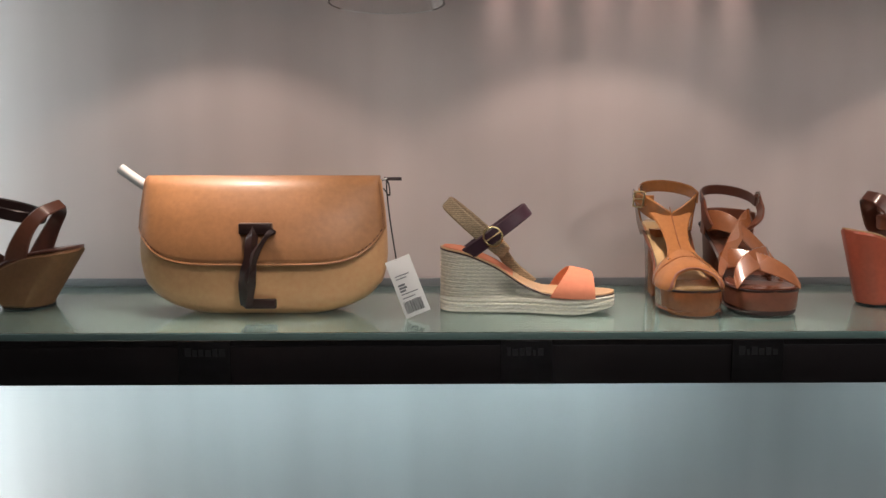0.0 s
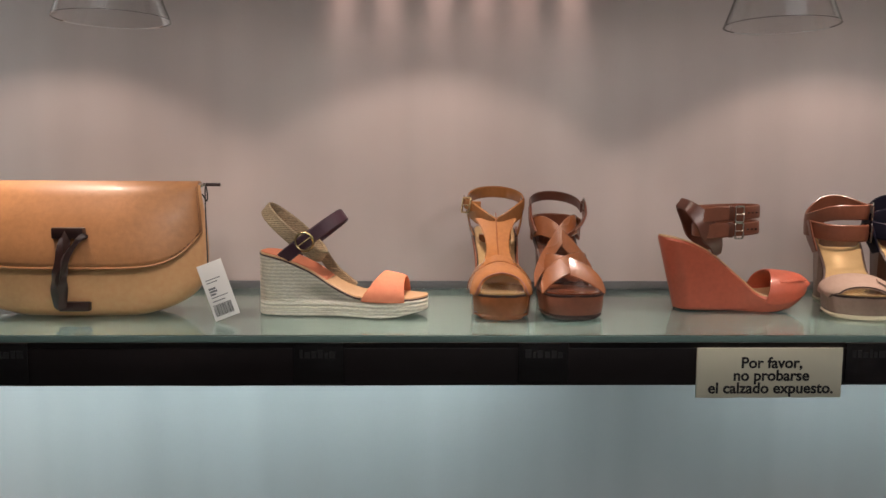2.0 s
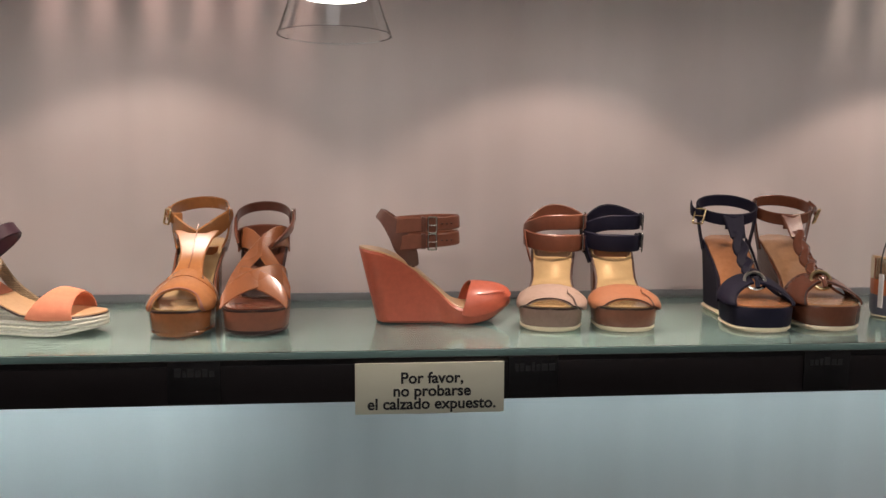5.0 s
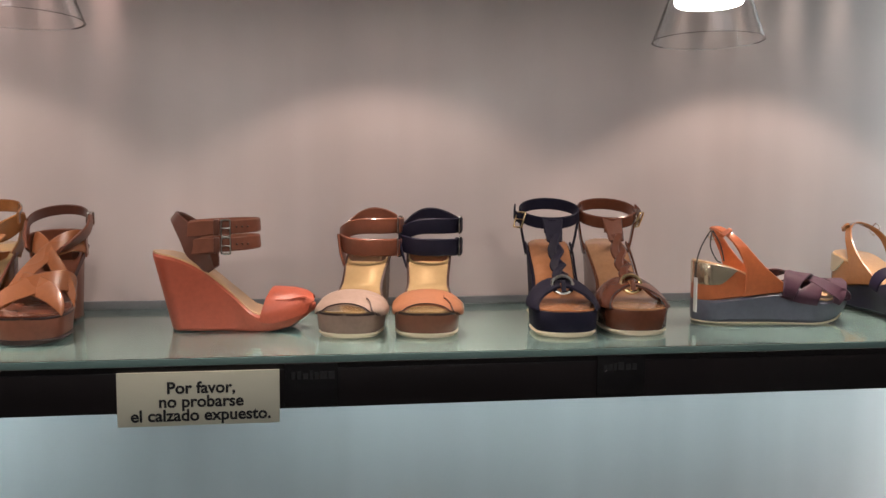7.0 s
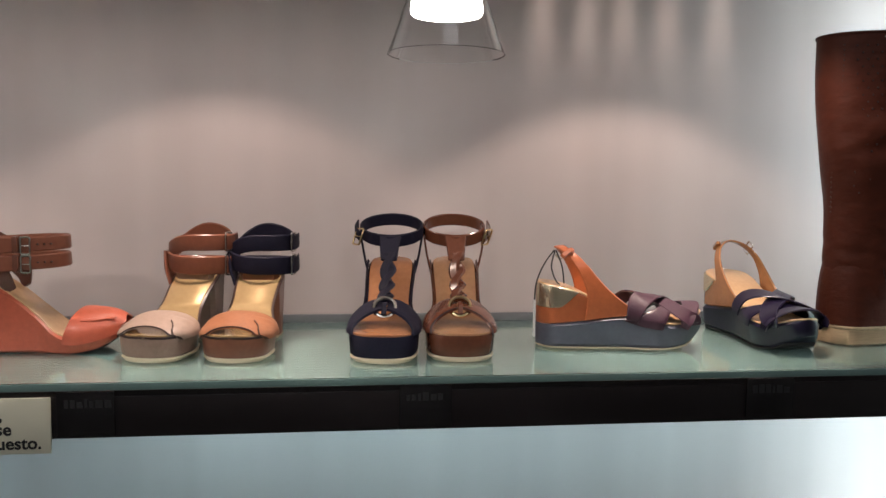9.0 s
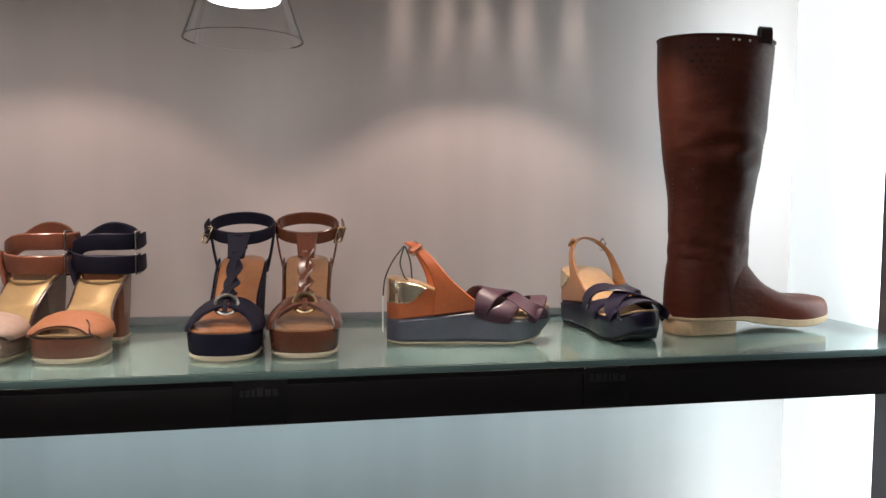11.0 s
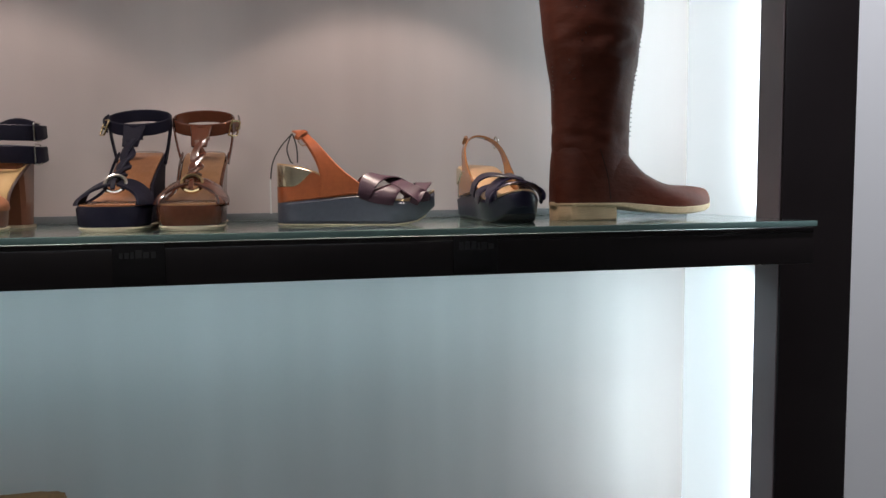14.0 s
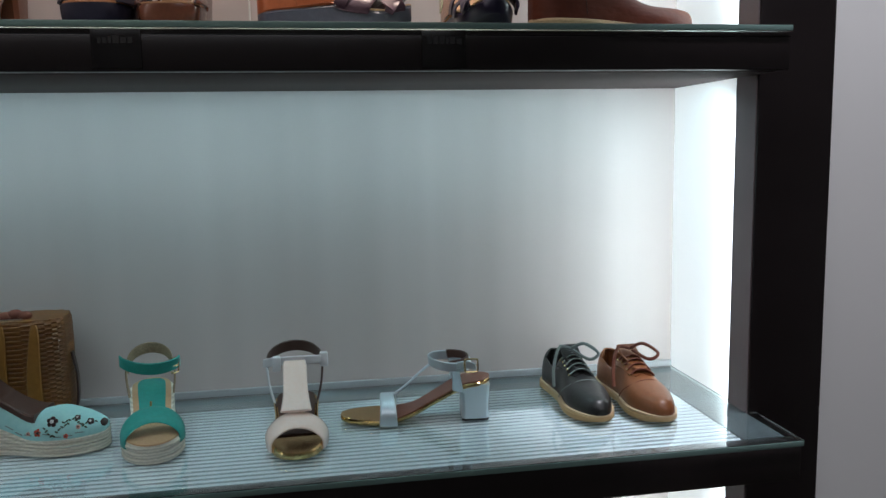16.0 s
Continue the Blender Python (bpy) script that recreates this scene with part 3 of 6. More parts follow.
def t_strap_sandal(m):
    """Tan platform sandal with a closed T-bar and a peep toe."""
    top = thing("platform_sandal", "tan leather T-bar platform sandal with gold insole on the glass shelf", "sandal", m, "platform sandals")
    L, half = 0.185, foot(0.029, 0.026, 0.0365, toe=0.15)
    last = block_base(top, L, TAN_DEEP, GOLDEN, half, wide=0.018, outsole=TAN_DEEP)
    last.rise = curve1((0, 0.056), (0.25, 0.046), (0.33, 0.039), (0.55, 0.031), (0.78, 0.026), (1, 0.02))
    back = curve1((-10, 0.64), (45, 0.655), (90, 0.62), (135, 0.655), (190, 0.64))
    front = curve1((-10, 0.93), (10, 0.955), (35, 0.94), (60, 0.895), (90, 0.87), (120, 0.895), (145, 0.94), (170, 0.955), (190, 0.93))
    over = curve1((0.5, 0.036), (0.64, 0.032), (0.78, 0.026), (0.88, 0.019), (1, 0.012))
    part("vamp", last.hood(back, front, over, -2, 182), TAN, top, "tan vamp with a peep toe")
    part("vamp_seam", last.hood(lambda d: back(d) + 0.085, lambda d: back(d) + 0.094, over, -2, 182, 0.0008, 0.0026), TAN_DEEP, top)
    part("peep_binding", last.hood(lambda d: front(d) - 0.012, lambda d: front(d) + 0.001, over, -2, 182, 0.0010, 0.0026), TAN_RED, top)
    part("t_bar", last.strap([(0.70, 90, 0.044), (0.62, 90, 0.036), (0.52, 90, 0.030), (0.44, 90, 0.033), (0.37, 90, 0.044), (0.325, 90, 0.056)], across=(0, 1, 0), thick=0.003, crown=0.8), TAN, top)
    part("t_bar_seam", last.strap([(0.66, 90, 0.0014), (0.52, 90, 0.0014), (0.40, 90, 0.0014), (0.30, 90, 0.0014)], across=(0, 1, 0), lift=0.0028, thick=0.0008), TAN_DEEP, top)
    for s in (1, -1):
        part("collar", strip([(0.0625, s * 0.001, 0.1060, 0.35, 0, 1, 0.014), (0.0625, s * 0.010, 0.1090, 0.35, 0, 1, 0.020), (0.058, s * 0.023, 0.1150, 0.3, 0, 1, 0.026), (0.047, s * 0.034, 0.1230, 0.25, 0, 1, 0.024), (0.034, s * 0.0385, 0.1300, 0.2, 0, 1, 0.015)], 0.003, crown=0.3), TAN, top)
    for s in (1, -1):
        part("quarter", strip([(0.040, s * 0.0285, 0.084, 1, 0, 0.3, 0.030), (0.034, s * 0.0335, 0.100, 1, 0, 0.2, 0.020), (0.033, s * 0.0375, 0.126, 1, 0, 0.1, 0.014)], 0.0026), TAN, top)
        part("side_piping", last.strap([(0.14, 90 + s * 86, 0.009), (0.3, 90 + s * 86, 0.006), (0.5, 90 + s * 86, 0.006), (0.66, 90 + s * 86, 0.009)]), TAN_RED, top)
    part("ankle_strap", heel_loop(0.050, 0.037, 0.130, -0.002, 0.144, 0.016), TAN, top, "pale-edged ankle strap")
    part("strap_tongue", strip([(0.052, -0.020, 0.126, 0, 0, 1, 0.014), (0.055, -0.034, 0.127, 0.2, 0, 1, 0.014), (0.044, -0.041, 0.131, 0.2, 0, 1, 0.014), (0.030, -0.041, 0.135, 0.2, 0, 1, 0.012)], 0.0024), TAN, top)
    buckle(top, Matrix.Translation((0.052, -0.039, 0.128)) @ pose(0, 0, 0, 80, 0, 35), 0.016, 0.019, BRASS)
    return top


def crossed_sandal(m):
    """Cognac platform sandal of crossed straps."""
    top = thing("platform_sandal", "cognac leather platform sandal with crossed straps on the glass shelf", "sandal", m, "platform sandals")
    L, half = 0.185, foot(0.029, 0.026, 0.0385, toe=0.12)
    last = block_base(top, L, TAN_RED, CHESTNUT, half, wide=0.018, outsole=DARK)
    last.rise = curve1((0, 0.052), (0.25, 0.048), (0.4, 0.040), (0.6, 0.031), (0.8, 0.023), (1, 0.016))
    for k, (slope, rows) in enumerate((
        ((0.66, 0, -0.75), [(0.90, 12, 0.014), (0.885, 24, 0.022), (0.84, 45, 0.027), (0.76, 75, 0.029), (0.66, 110, 0.029), (0.58, 145, 0.028), (0.53, 172, 0.022)]),
        ((0.66, 0, -0.75), [(0.90, 168, 0.014), (0.885, 156, 0.022), (0.84, 135, 0.027), (0.76, 105, 0.029), (0.66, 70, 0.029), (0.58, 35, 0.028), (0.53, 8, 0.022)]),
        ((0.5, 0, -0.86), [(0.66, 8, 0.020), (0.58, 45, 0.027), (0.46, 90, 0.029), (0.35, 130, 0.030), (0.24, 160, 0.028)]),
        ((0.5, 0, -0.86), [(0.66, 172, 0.020), (0.58, 135, 0.027), (0.46, 90, 0.029), (0.35, 50, 0.030), (0.24, 20, 0.028)]),
    )):
        part("cross_strap", last.strap(rows, across=slope, lift=0.0026 * (k % 2) + 0.0008 * (k > 1), crown=0.5), TAN_WARM, top)
    part("heel_cup", heel_loop(0.050, 0.032, 0.096, 0.004, 0.100, 0.030), TAN_RED, top)
    part("ankle_strap", heel_loop(0.048, 0.034, 0.124, 0.0, 0.139, 0.013), BROWN, top, "dark brown ankle strap")
    part("ankle_tab", strip([(0.085, 0.010, 0.092, 0.4, 0.5, 0.4, 0.024), (0.078, 0.023, 0.101, 0.7, 0.3, 0.4, 0.024), (0.063, 0.035, 0.112, 1, 0, 0.5, 0.022), (0.050, 0.038, 0.123, 1, 0, 0.3, 0.019), (0.045, 0.037, 0.134, 1, 0, 0.2, 0.016)], 0.003, crown=0.3), TAN_RED, top)
    part("ankle_tab", strip([(0.062, -0.030, 0.092, 1, 0, 0.4, 0.020), (0.054, -0.034, 0.106, 1, 0, 0.4, 0.019), (0.047, -0.0345, 0.126, 1, 0, 0.2, 0.013)], 0.003), TAN_RED, top)
    buckle(top, Matrix.Translation((0.045, 0.038, 0.129)) @ pose(0, 0, 0, 90, 0, -10), 0.015, 0.016, STEEL)
    return top


def double_strap_sandal(m, ankle, toe, body, words, flip=1):
    """Platform sandal with two broad ankle straps that part from one side panel, and a low peep toe."""
    top = thing("platform_sandal", words, "sandal", m, "platform sandals")
    L, half = 0.185, foot(0.030, 0.027, 0.041, toe=0.13)
    last = block_base(top, L, body, GOLDEN, half)
    over = curve1((0.5, 0.028), (0.66, 0.0215), (0.78, 0.0170), (0.90, 0.0100), (1, 0.006))
    back = curve1((-30, 0.66), (20, 0.69), (90, 0.72), (160, 0.69), (210, 0.66))
    front = curve1((-30, 0.80), (-4, 0.93), (20, 0.97), (50, 0.962), (90, 0.945), (130, 0.962), (160, 0.97), (184, 0.93), (210, 0.80))
    part("toe_strap", last.hood(back, front, over, -5, 185), toe, top)
    part("strap_edge", last.hood(lambda d: front(d) - 0.003, lambda d: front(d) + 0.0015, over, -5, 185, 0.0012, 0.0024), DARK, top, "dark raw edge")
    fold = curve1((-30, 0.81), (-4, 0.93), (14, 0.965), (35, 0.95), (62, 0.86))
    part("toe_fold", last.hood(lambda d: 0.74 + 0.001 * max(0, d), fold, over, -5, 62, 0.0024, 0.0032, 14), toe, top)
    part("fold_edge", last.hood(lambda d: fold(d) - 0.003, lambda d: fold(d) + 0.001, over, -5, 62, 0.001, 0.0050, 14), DARK, top)
    for front_z, right_z, left_z, back_z, w, x, whole in ((0.0985, 0.0975, 0.104, 0.100, 0.0240, 0.064, False), (0.1270, 0.1270, 0.113, 0.1395, 0.0215, 0.057, True)):
        rows = []
        for i in range(20 if whole else 15):
            f = 2 * math.pi * i / 20 if whole else radians(-112 + 16 * i)
            c, q = math.cos(f), math.sin(f)
            side = right_z if q * flip > 0 else left_z
            end = front_z if c > 0 else back_z
            rows.append((0.026 + (x - 0.026) * c if c > 0 else 0.026 + 0.028 * c, 0.0405 * q, side + (end - side) * c * c, 0.15, 0, 1, w))
        ring = part("ankle_strap", strip(rows, 0.0028, 3, whole, 0.3), ankle, top)
        buckle(ring, Matrix.Translation((0.040, 0.0430 * flip, right_z + 0.001)) @ pose(0, 0, 0, 90, 0, -14 * flip), 0.012, w + 0.002, STEEL, 0.0011)
        part("strap_end", strip([(0.044, 0.0425 * flip, right_z, 0.15, 0, 1, w - 0.002), (0.028, 0.0455 * flip, right_z + 0.001, 0.15, 0, 1, w - 0.002), (0.012, 0.0440 * flip, right_z + 0.003, 0.15, 0, 1, w - 0.004)], 0.0024), ankle, ring)
    part("heel_cup", heel_loop(0.026, 0.037, 0.100, -0.002, 0.099, 0.014), ankle, top)
    part("side_panel", strip([(0.046, -0.030 * flip, 0.070, 1, 0, 0.2, 0.022), (0.040, -0.036 * flip, 0.090, 1, 0, 0.2, 0.034), (0.032, -0.040 * flip, 0.112, 1, 0, 0.2, 0.036)], 0.0028), ankle, top)
    return top


def braided_sandal(m, upper, body, insole, words, flip=1):
    """Platform T-strap sandal with a plaited bar and a metal ring on the toe strap."""
    top = thing("platform_sandal", words, "sandal", m, "platform sandals")
    L, half = 0.19, foot(0.029, 0.027, 0.040, toe=0.12)
    last = platform_base(top, L, body, insole, half, outsole=CREAM, slim=0.84)
    over = curve1((0.5, 0.032), (0.66, 0.028), (0.78, 0.0225), (0.9, 0.0145), (1, 0.009))
    front = curve1((-20, 0.88), (5, 0.95), (30, 0.925), (60, 0.85), (90, 0.80), (120, 0.85), (150, 0.925), (175, 0.95), (200, 0.88))
    back = curve1((-20, 0.70), (30, 0.67), (70, 0.66), (90, 0.68), (110, 0.66), (150, 0.67), (200, 0.70))
    for a0, a1 in ((3, 86), (94, 177)):
        strap = part("toe_strap", last.hood(back, front, over, a0, a1, 0.0032, 0, 18), upper, top)
        part("edge_binding", last.hood(lambda d: front(d) - 0.005, lambda d: front(d) + 0.002, over, a0, a1, 0.0012, 0.0026, 18), DARK if upper is not NAVY else NAVY, strap)
    c = Vector((0.765 * L, 0, last.bed(0.765) + 0.0245))
    ring = tube([(c.x + 0.0060 * math.sin(f), 0.0120 * math.cos(f), c.z - 0.0100 * math.sin(f)) for f in (2 * math.pi * i / 16 for i in range(16))], 0.0025, 2, 8, True)
    part("ring", ring, STEEL if upper is NAVY else BRASS, top, "polished metal ring")
    part("ring_tab", strip([(c.x + 0.012, 0, c.z - 0.006, 0, 1, 0, 0.006), (c.x + 0.003, 0, c.z + 0.005, 0, 1, 0, 0.006), (c.x - 0.012, 0, c.z + 0.002, 0, 1, 0, 0.008)], 0.002), upper, top)
    for ph in (0, math.pi):
        rows = []
        for i in range(15):
            u = 0.72 - 0.33 * i / 14
            f = ph + i * math.pi * 3.4 / 14
            p = last.at(u, 90, 0.003 + 0.0022 * math.cos(f))
            rows.append((p.x, 0.0045 * math.sin(f), p.z, 0.3, 1, 0.2, 0.0120))
        part("plait", strip(rows, 0.004, 3), upper, top, "plaited bar")
    part("t_bar", last.strap([(0.42, 90, 0.020), (0.35, 90, 0.024), (0.295, 90, 0.028)], across=(0, 1, 0), lift=0.002, thick=0.003), upper, top)
    rows = []
    for i in range(20):
        f = 2 * math.pi * i / 20
        k = math.cos(f)
        rows.append((0.028 + (0.028 if k > 0 else 0.032) * k, 0.039 * math.sin(f), 0.136 - 0.012 * k, 0.2, 0, 1, 0.0160))
    ankle = part("ankle_strap", strip(rows, 0.0026, 3, True), upper, top)
    part("strap_keeper", strip([(0.056, -0.010, 0.121, 0, 0, 1, 0.019), (0.059, 0, 0.121, 0, 0, 1, 0.019), (0.056, 0.010, 0.121, 0, 0, 1, 0.019)], 0.003), upper, ankle)
    part("strap_end", strip([(0.045, -0.038 * flip, 0.128, 0.2, 0, 1, 0.014), (0.030, -0.046 * flip, 0.134, 0.2, 0, 1, 0.014), (0.014, -0.044 * flip, 0.142, 0.2, 0, 1, 0.013)], 0.0022), upper, ankle)
    buckle(ankle, Matrix.Translation((0.044, -0.041 * flip, 0.128)) @ pose(0, 0, 0, 70, 0, 35 * flip), 0.016, 0.020, BRASS)
    for s in (1, -1):
        part("side_stay", strip([(0.030, s * 0.030, 0.082, 1, 0, 0.3, 0.012), (0.030, s * 0.035, 0.105, 1, 0, 0.3, 0.010), (0.030, s * 0.039, 0.13, 1, 0, 0.3, 0.010)], 0.0024), upper, top)
        part("side_piping", last.strap([(0.12, 90 + s * 88, 0.007), (0.4, 90 + s * 88, 0.005), (0.72, 90 + s * 90, 0.007)]), upper, top)
    return top


def espadrille_wedge(m):
    """Jute wedge with coral toe strap."""
    top = thing("wedge_sandal", "jute espadrille wedge with coral suede toe strap and dark ankle strap", "sandal", m)
    L, half = 0.207, foot(0.030, 0.027, 0.038)
    bed = curve1((0, 0.073), (0.12, 0.069), (0.3, 0.055), (0.5, 0.030), (0.62, 0.022), (1, 0.020))
    base = curve1((0, 0.018), (0.7, 0.018), (1, 0.0215))
    bot = curve1((0, 0), (0.75, 0), (1, 0.008))
    for k in range(3):
        lo, hi = k / 3, (k + 1) / 3
        part("rope_sole", sole(L, lambda u: half(u) + 0.0018 - 0.0006 * abs(k - 1), lambda u: bot(u) + (base(u) - bot(u)) * lo, lambda u: bot(u) + (base(u) - bot(u)) * hi - 0.0002, edge=0.0012), JUTE, top, "pale braided rope sole")
    n = 20
    for k in range(n):
        def lo(u, k=k):
            return base(u) + (bed(u) - base(u)) * k / n
        def hi(u, k=k):
            return base(u) + (bed(u) - base(u)) * (k + 1) / n - 0.0002
        part("rope_coil", sole(L, half, lo, hi, b=0.62, edge=0.0009, rake=lambda u, k=k: 0.004 * (1 - k / n)), JUTE, top)
    part("insole", sole(L, half, lambda u: max(bed(u), base(u)) - 0.0003, lambda u: max(bed(u), base(u)) + 0.003, shrink=0.002), BEIGE, top, "beige insole")
    part("insole_edge", sole(L, half, lambda u: max(bed(u), base(u)) - 0.0008, lambda u: max(bed(u), base(u)) + 0.0012, shrink=-0.0004), DARK, top, "dark binding")
    part("heel_pad", sole(L, half, lambda u: bed(u) + 0.002, lambda u: bed(u) + 0.0042, shrink=0.005, a=0.02, b=0.42), CORAL_SUEDE, top, "coral heel pad")
    last = Last(L, half, lambda u: max(bed(u), base(u)), curve1((0, 0.03), (0.7, 0.028), (1, 0.018)))
    part("toe_strap", last.hood(curve1((-10, 0.62), (90, 0.74), (190, 0.62)), curve1((-10, 0.88), (90, 0.87), (190, 0.88)), curve1((0, 0.03), (0.7, 0.029), (0.86, 0.024), (1, 0.012)), -3, 183), CORAL_SUEDE, top)
    part("heel_strap", hoop((0.043, 0, 0.098), (-0.72, 0.62), 0.046, 0.031, 0.0165, 0.003), JUTE_FLAT, top, "woven jute heel strap")
    part("side_strap", strip([(0.066, 0.026, 0.078, 0.6, 0, 0.7, 0.016), (0.085, 0.027, 0.050, 0.6, 0, 0.7, 0.014), (0.112, 0.028, 0.028, 0.6, 0, 0.7, 0.012)], 0.003), JUTE_FLAT, top, "woven jute strap")
    ankle = part("ankle_strap", hoop((0.062, 0, 0.089), (0.80, 0.60), 0.052, 0.033, 0.0165, 0.003), PURPLE, top, "dark aubergine ankle strap")
    buckle(ankle, Matrix.Translation((0.064, -0.0365, 0.090)) @ pose(0, 0, 0, 90, -35, 0), 0.021, 0.022, BRASS, 0.0014, True)
    return top


def coral_wedge(m):
    top = thing("wedge_sandal", "coral leather wedge with brown double-buckle ankle straps", "sandal", m)
    L, half = 0.190, foot(0.028, 0.026, 0.037, toe=0.34, tip=0.75)
    bed = curve1((0, 0.093), (0.14, 0.088), (0.3, 0.074), (0.5, 0.043), (0.64, 0.021), (0.72, 0.0185), (1, 0.030))
    bot = curve1((0, 0.002), (0.66, 0.0), (0.82, 0.004), (1, 0.022))
    rake = curve1((0, 0.021), (0.3, 0.004), (1, 0))
    part("wedge", sole(L, half, bot, bed, rake=rake, flare=lambda u: 0.9, edge=0.003), CORAL, top)
    bm = sole(L, half, lambda u: bot(u) - 0.002, bot, flare=lambda u: 0.87, shrink=0.006, b=0.9)
    for v in bm.verts:
        v.co.x += rake(v.co.x / L)
    part("outsole", bm, BLACK_RUBBER, top, "thin black sole")
    part("insole", sole(L, half, lambda u: bed(u) - 0.0005, lambda u: bed(u) + 0.002, shrink=0.003, b=0.9), BEIGE, top, "beige insole")
    last = Last(L, half, bed, curve1((0, 0.03), (0.7, 0.028), (0.85, 0.024), (1, 0.010)))
    part("toe_strap", last.hood(curve1((-10, 0.66), (40, 0.70), (90, 0.735), (140, 0.70), (190, 0.66)), curve1((-10, 0.95), (30, 0.995), (90, 0.985), (150, 0.995), (190, 0.95)), curve1((0.6, 0.031), (0.74, 0.029), (0.86, 0.023), (0.95, 0.014), (1, 0.006)), -10, 190), CORAL, top)
    part("toe_fold", last.strap([(0.76, 140, 0.004), (0.86, 142, 0.005), (0.95, 138, 0.004)], thick=0.002, lift=0.0028), CORAL, top)
    for s in (1, -1):
        part("heel_stay", strip([(0.068, s * 0.0205, 0.071, 0.9, 0, 0.5, 0.012), (0.064, s * 0.0275, 0.083, 0.9, 0, 0.5, 0.018), (0.056, s * 0.031, 0.095, 0.9, 0, 0.4, 0.025), (0.046, s * 0.030, 0.114, 0.75, 0, 0.65, 0.023), (0.032, s * 0.018, 0.130, 0.6, 0, 0.8, 0.016), (0.025, 0, 0.135, 0.6, 0, 0.8, 0.014)], 0.003), BROWN, top)
    for z, tilt in ((0.1235, 0.04), (0.1030, 0.06)):
        ring = part("ankle_strap", hoop((0.084, 0, z), (1, tilt), 0.040, 0.031, 0.0165, 0.003), TAN_RED, top, "brown ankle strap with punched holes")
        buckle(ring, Matrix.Translation((0.089, -0.0335, z - 0.001)) @ pose(0, 0, 0, 90, 0, 0), 0.010, 0.0185, STEEL, 0.0011)
        part("keeper", box(bmesh.new(), 0.0755, 0.0815, -0.0358, -0.0290, z - 0.0095, z + 0.0090, 0.001), BROWN, ring)
        part("side_tab", strip([(0.046, -0.0300, z - 0.003, 0.1, 0, 1, 0.019), (0.062, -0.0328, z - 0.001, 0, 0, 1, 0.0195), (0.082, -0.0338, z, 0, 0, 1, 0.0165)], 0.0034), TAN_RED, ring)
        holes = bmesh.new()
        for i in range(3):
            bmesh.ops.create_cone(holes, cap_ends=True, segments=8, radius1=0.0011, radius2=0.0011, depth=0.004, matrix=Matrix.Translation((0.101 + 0.006 * i, -0.0290 + 0.0028 * i, z + tilt * 0.01)) @ pose(0, 0, 0, 90))
        tagged(part("punched_holes", holes, DARK, ring), kind="stuff")
    return top


